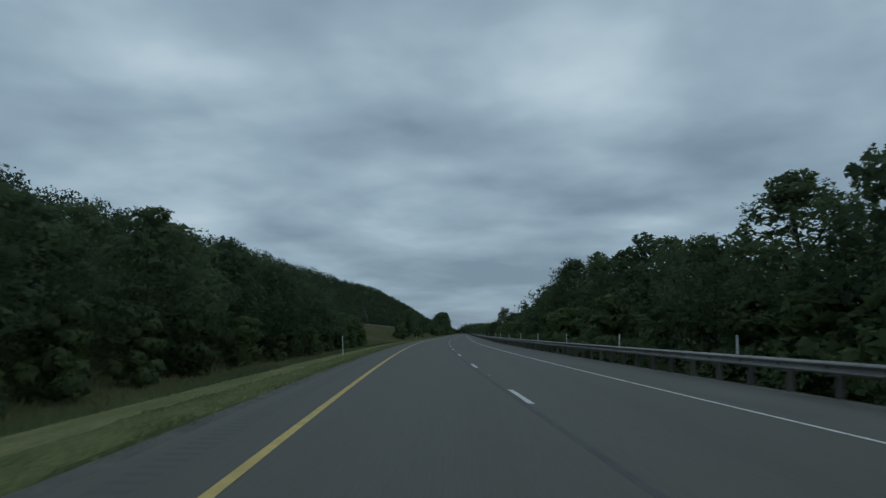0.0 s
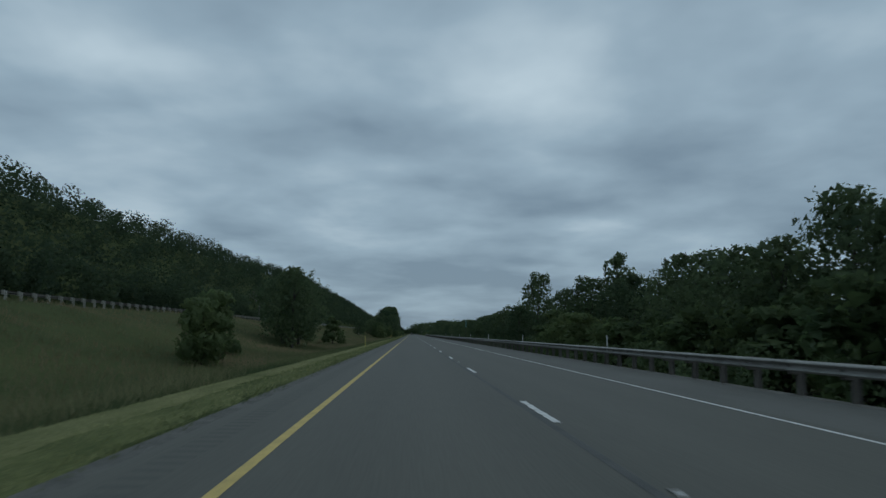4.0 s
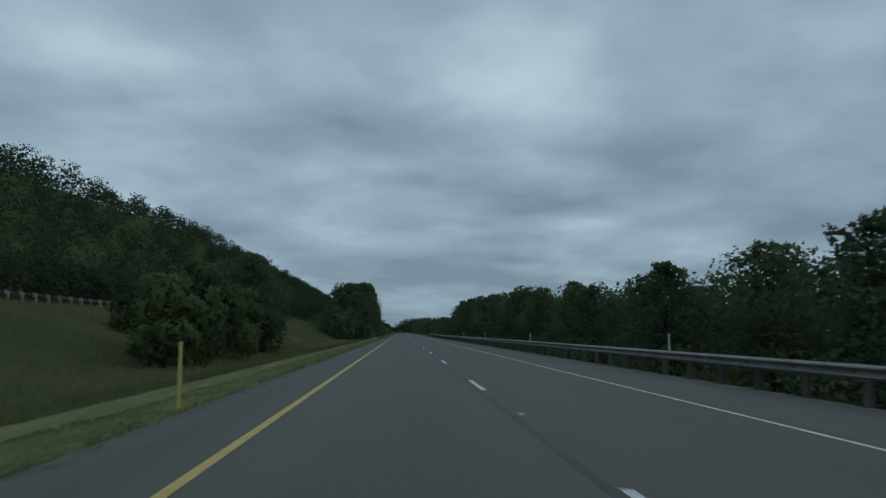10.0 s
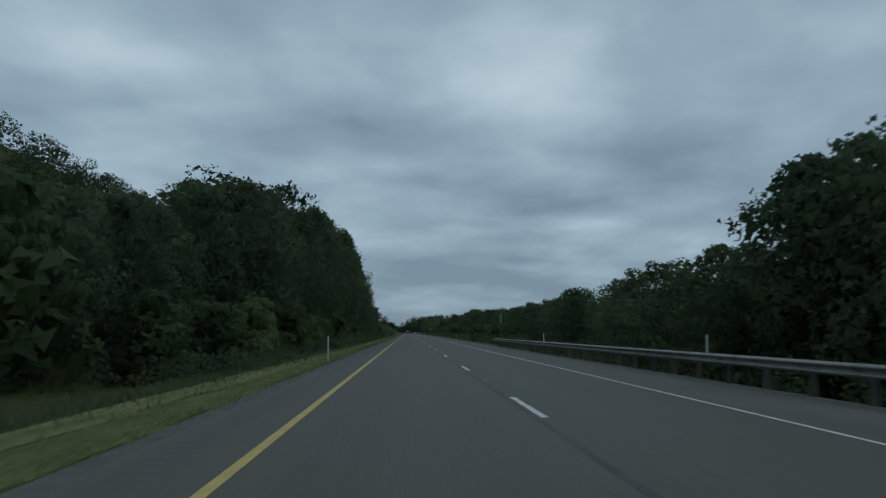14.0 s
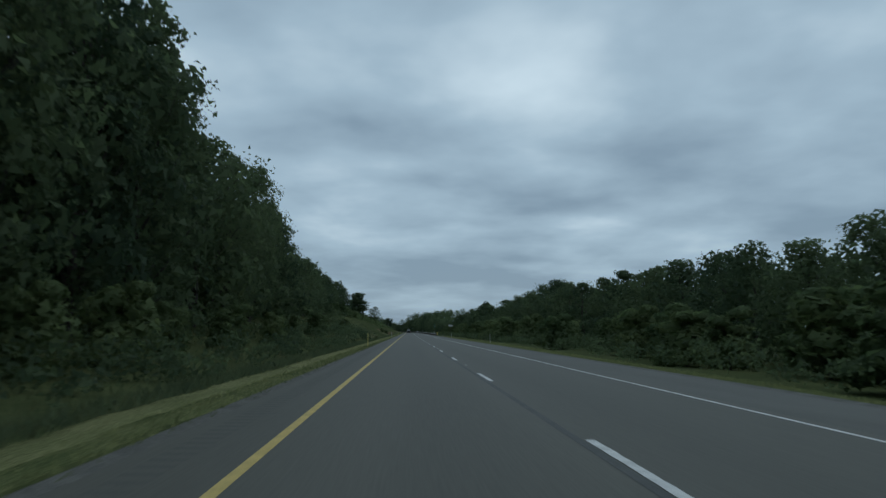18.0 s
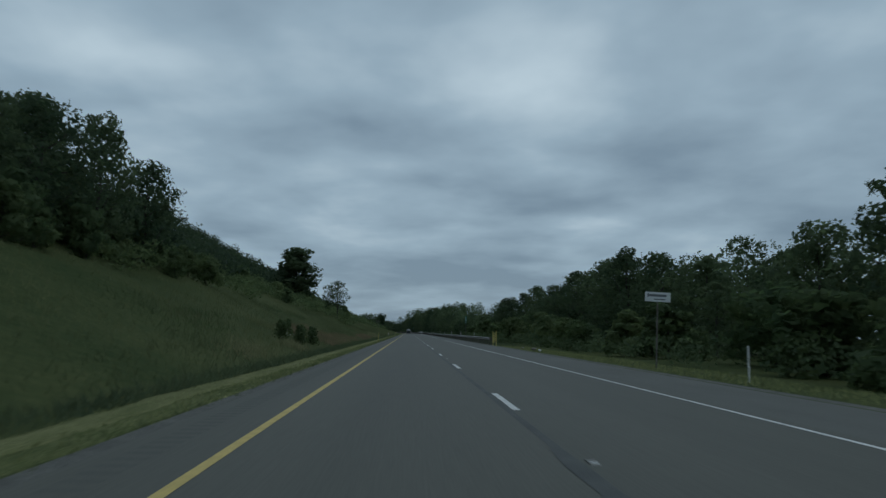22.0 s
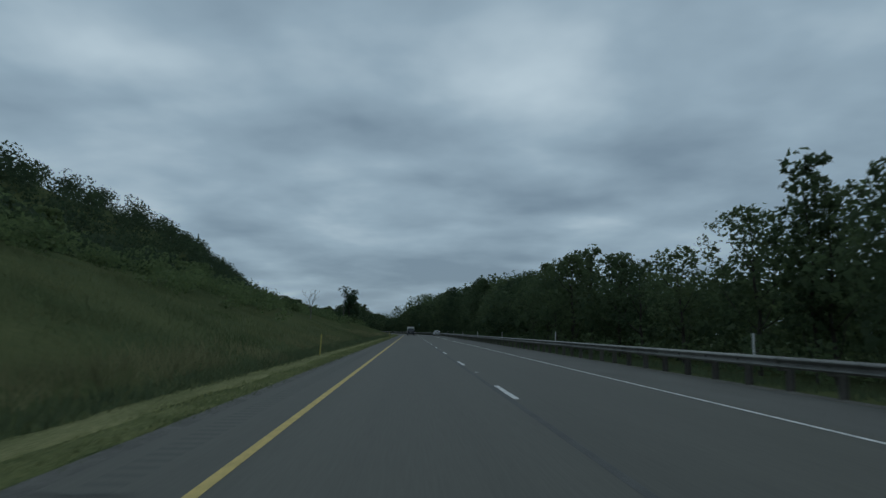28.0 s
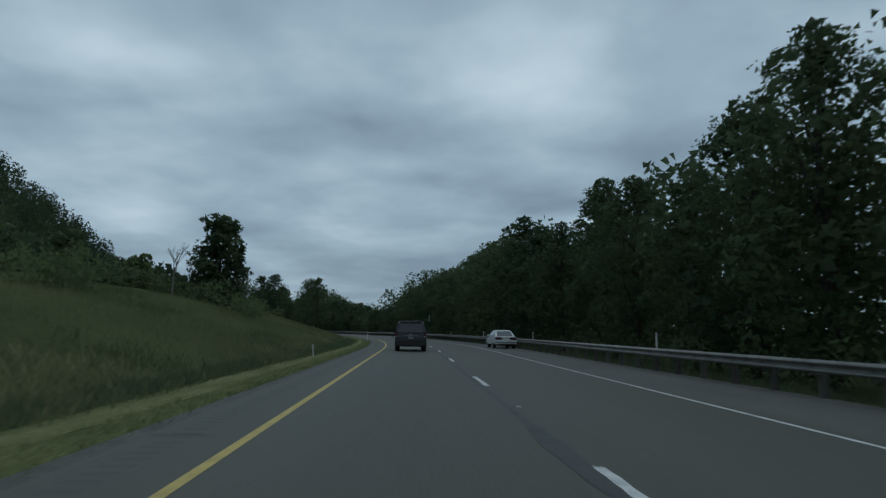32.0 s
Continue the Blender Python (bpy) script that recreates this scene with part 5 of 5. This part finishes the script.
for k, (s, u, w) in enumerate(((738, -22.5, 2.6), (742, -24.5, 3.4), (747, -23.0, 2.2), (768, -22.0, 2.4), (772, -24.0, 3.2), (777, -23.0, 2.0))):
    bm = bmesh.new()
    bmesh.ops.create_icosphere(bm, subdivisions=3, radius=0.5)
    for v in bm.verts:
        v.co *= 1 + 0.45 * noise.noise(v.co * 2.1 + Vector((k * 5.0, 0, 0))) + 0.12 * noise.noise(v.co * 7.0)
        v.co = Vector((v.co.x * w, v.co.y * w * 1.4, v.co.z * w * 0.6))
    x, y, g = spot(s, u)
    ob = part("rock_outcrop", bm, M_ROCK)
    ob.matrix_basis = Matrix.Translation((x, y, g + 0.1 * w))
    tagged(ob, "grey-brown rock outcrop half buried in the bank", "rock", "rock outcrops")
# shallow cracks across the left shoulder
for k, s in enumerate((14, 52, 77, 119, 152, 221, 262, 291, 330, 353, 389, 425, 459, 503, 560, 601, 640, 702, 745, 771, 822, 875, 930, 981, 1012, 1049, 1078, 1115, 1131)):
    bm = bmesh.new()
    prev = None
    for j in range(9):
        f = j / 8
        xx, yy = -0.42 - 0.8 * f, 0.12 * noise.noise(Vector((k * 3.1, f * 3, 0)))
        a, b = bm.verts.new((xx, yy - 0.014, 0)), bm.verts.new((xx, yy + 0.014, 0))
        if prev:
            bm.faces.new((prev[0], a, b, prev[1]))
        prev = (a, b)
    x, y = road(s, 0)
    ob = part("shoulder_crack", bm, M_TAR)
    ob.matrix_basis = Matrix.Translation((x, y, 0.0)) @ Matrix.Rotation(heading(s), 4, "Z")
    tagged(ob, "dark crack across the asphalt shoulder", "crack", "shoulder cracks", "structure")
# milled rumble grooves in the left shoulder
gr_v, gr_q = [], []
ss = np.arange(-10, 1190, 0.32)
for w0, w1 in ((-0.06, 0.06),):
    x0, y0 = road_np(ss + w0, np.full(len(ss), -0.98))
    x1, y1 = road_np(ss + w0, np.full(len(ss), -0.62))
    x2, y2 = road_np(ss + w1, np.full(len(ss), -0.62))
    x3, y3 = road_np(ss + w1, np.full(len(ss), -0.98))
    zi, zo = np.full(len(ss), -0.0063), np.full(len(ss), -0.0090)
    gr_v = np.stack([np.stack([a, b, zz], -1) for (a, b), zz in zip( ((x0, y0), (x1, y1), (x2, y2), (x3, y3)), (zo, zi, zi, zo))], 1).reshape(-1, 3)
M_GROOVE = surface("groove_asphalt", (0.083, 0.086, 0.075), (0.119, 0.122, 0.108), 0.12, 0.82, 26.0, 0.35, bump_dist=0.006, stretch=(1.6, 0.25, 1), spec=0.22)
tagged(part("rumble_grooves", fast_mesh("rumble_grooves", gr_v, np.arange(len(gr_v)).reshape(-1, 4), M_GROOVE), None), "row of shallow milled grooves in the shoulder", "rumble strip", kind="stuff")

# reflective studs between the lane dashes, one to every second gap
def stud():
    base = tagged(new("road_stud"), "low metal road stud with a pale reflector", "road stud", "road studs")
    bm = bmesh.new()
    prof = [(-0.12, 0.0), (-0.07, 0.016), (0.07, 0.016), (0.12, 0.0)]
    rows_ = [[bm.verts.new((sx, y, z)) for y, z in prof] for sx in (-0.05, 0.05)]
    for k in range(3):
        bm.faces.new((rows_[0][k], rows_[1][k], rows_[1][k + 1], rows_[0][k + 1]))
    bm.faces.new(rows_[0])
    bm.faces.new(rows_[1][::-1])
    part("casting", bm, M_GALV, base)
    part("reflector", boxm(0, -0.075, 0.014, 0.07, 0.02, 0.010, 0.002), M_SIGNWHITE, base, "pale reflector")
    return base


STUD = stud()
for k in range(-1, 47):
    s = 45.24 + 24.384 * k
    m = Matrix.Translation((*road(s, 3.69), 0.001)) @ Matrix.Rotation(heading(s), 4, "Z")
    if k < 0:
        STUD.matrix_basis = m
    else:
        tagged(copy_thing(STUD, m), group="road studs")
# dark smears where the joint between the lanes was sealed anew
rnd = random.Random(14)
for k, s in enumerate((38.5, 118, 205, 286, 372, 441, 524, 596.5, 689, 771, 858, 944, 1043, 1112)):
    bm = bmesh.new()
    prev, ln = None, rnd.uniform(3.5, 8.0)
    for j in range(14):
        f = j / 13
        w = (0.05 + 0.09 * math.sin(math.pi * f)) * (1 + 0.6 * noise.noise(Vector((k * 2.3, f * 5, 0))))
        c = 0.05 * noise.noise(Vector((k * 7.7, f * 3, 4)))
        a, b = bm.verts.new((c - w, ln * f, 0)), bm.verts.new((c + w, ln * f, 0))
        if prev:
            bm.faces.new((prev[0], prev[1], b, a))
        prev = (a, b)
    ob = part("sealed_patch", bm, M_TAR)
    ob.matrix_basis = Matrix.Translation((*road(s, 3.5), 0.0045)) @ Matrix.Rotation(heading(s), 4, "Z")
    tagged(ob, "uneven dark smear of sealant along the joint", "road patch", "sealant smears", "structure")
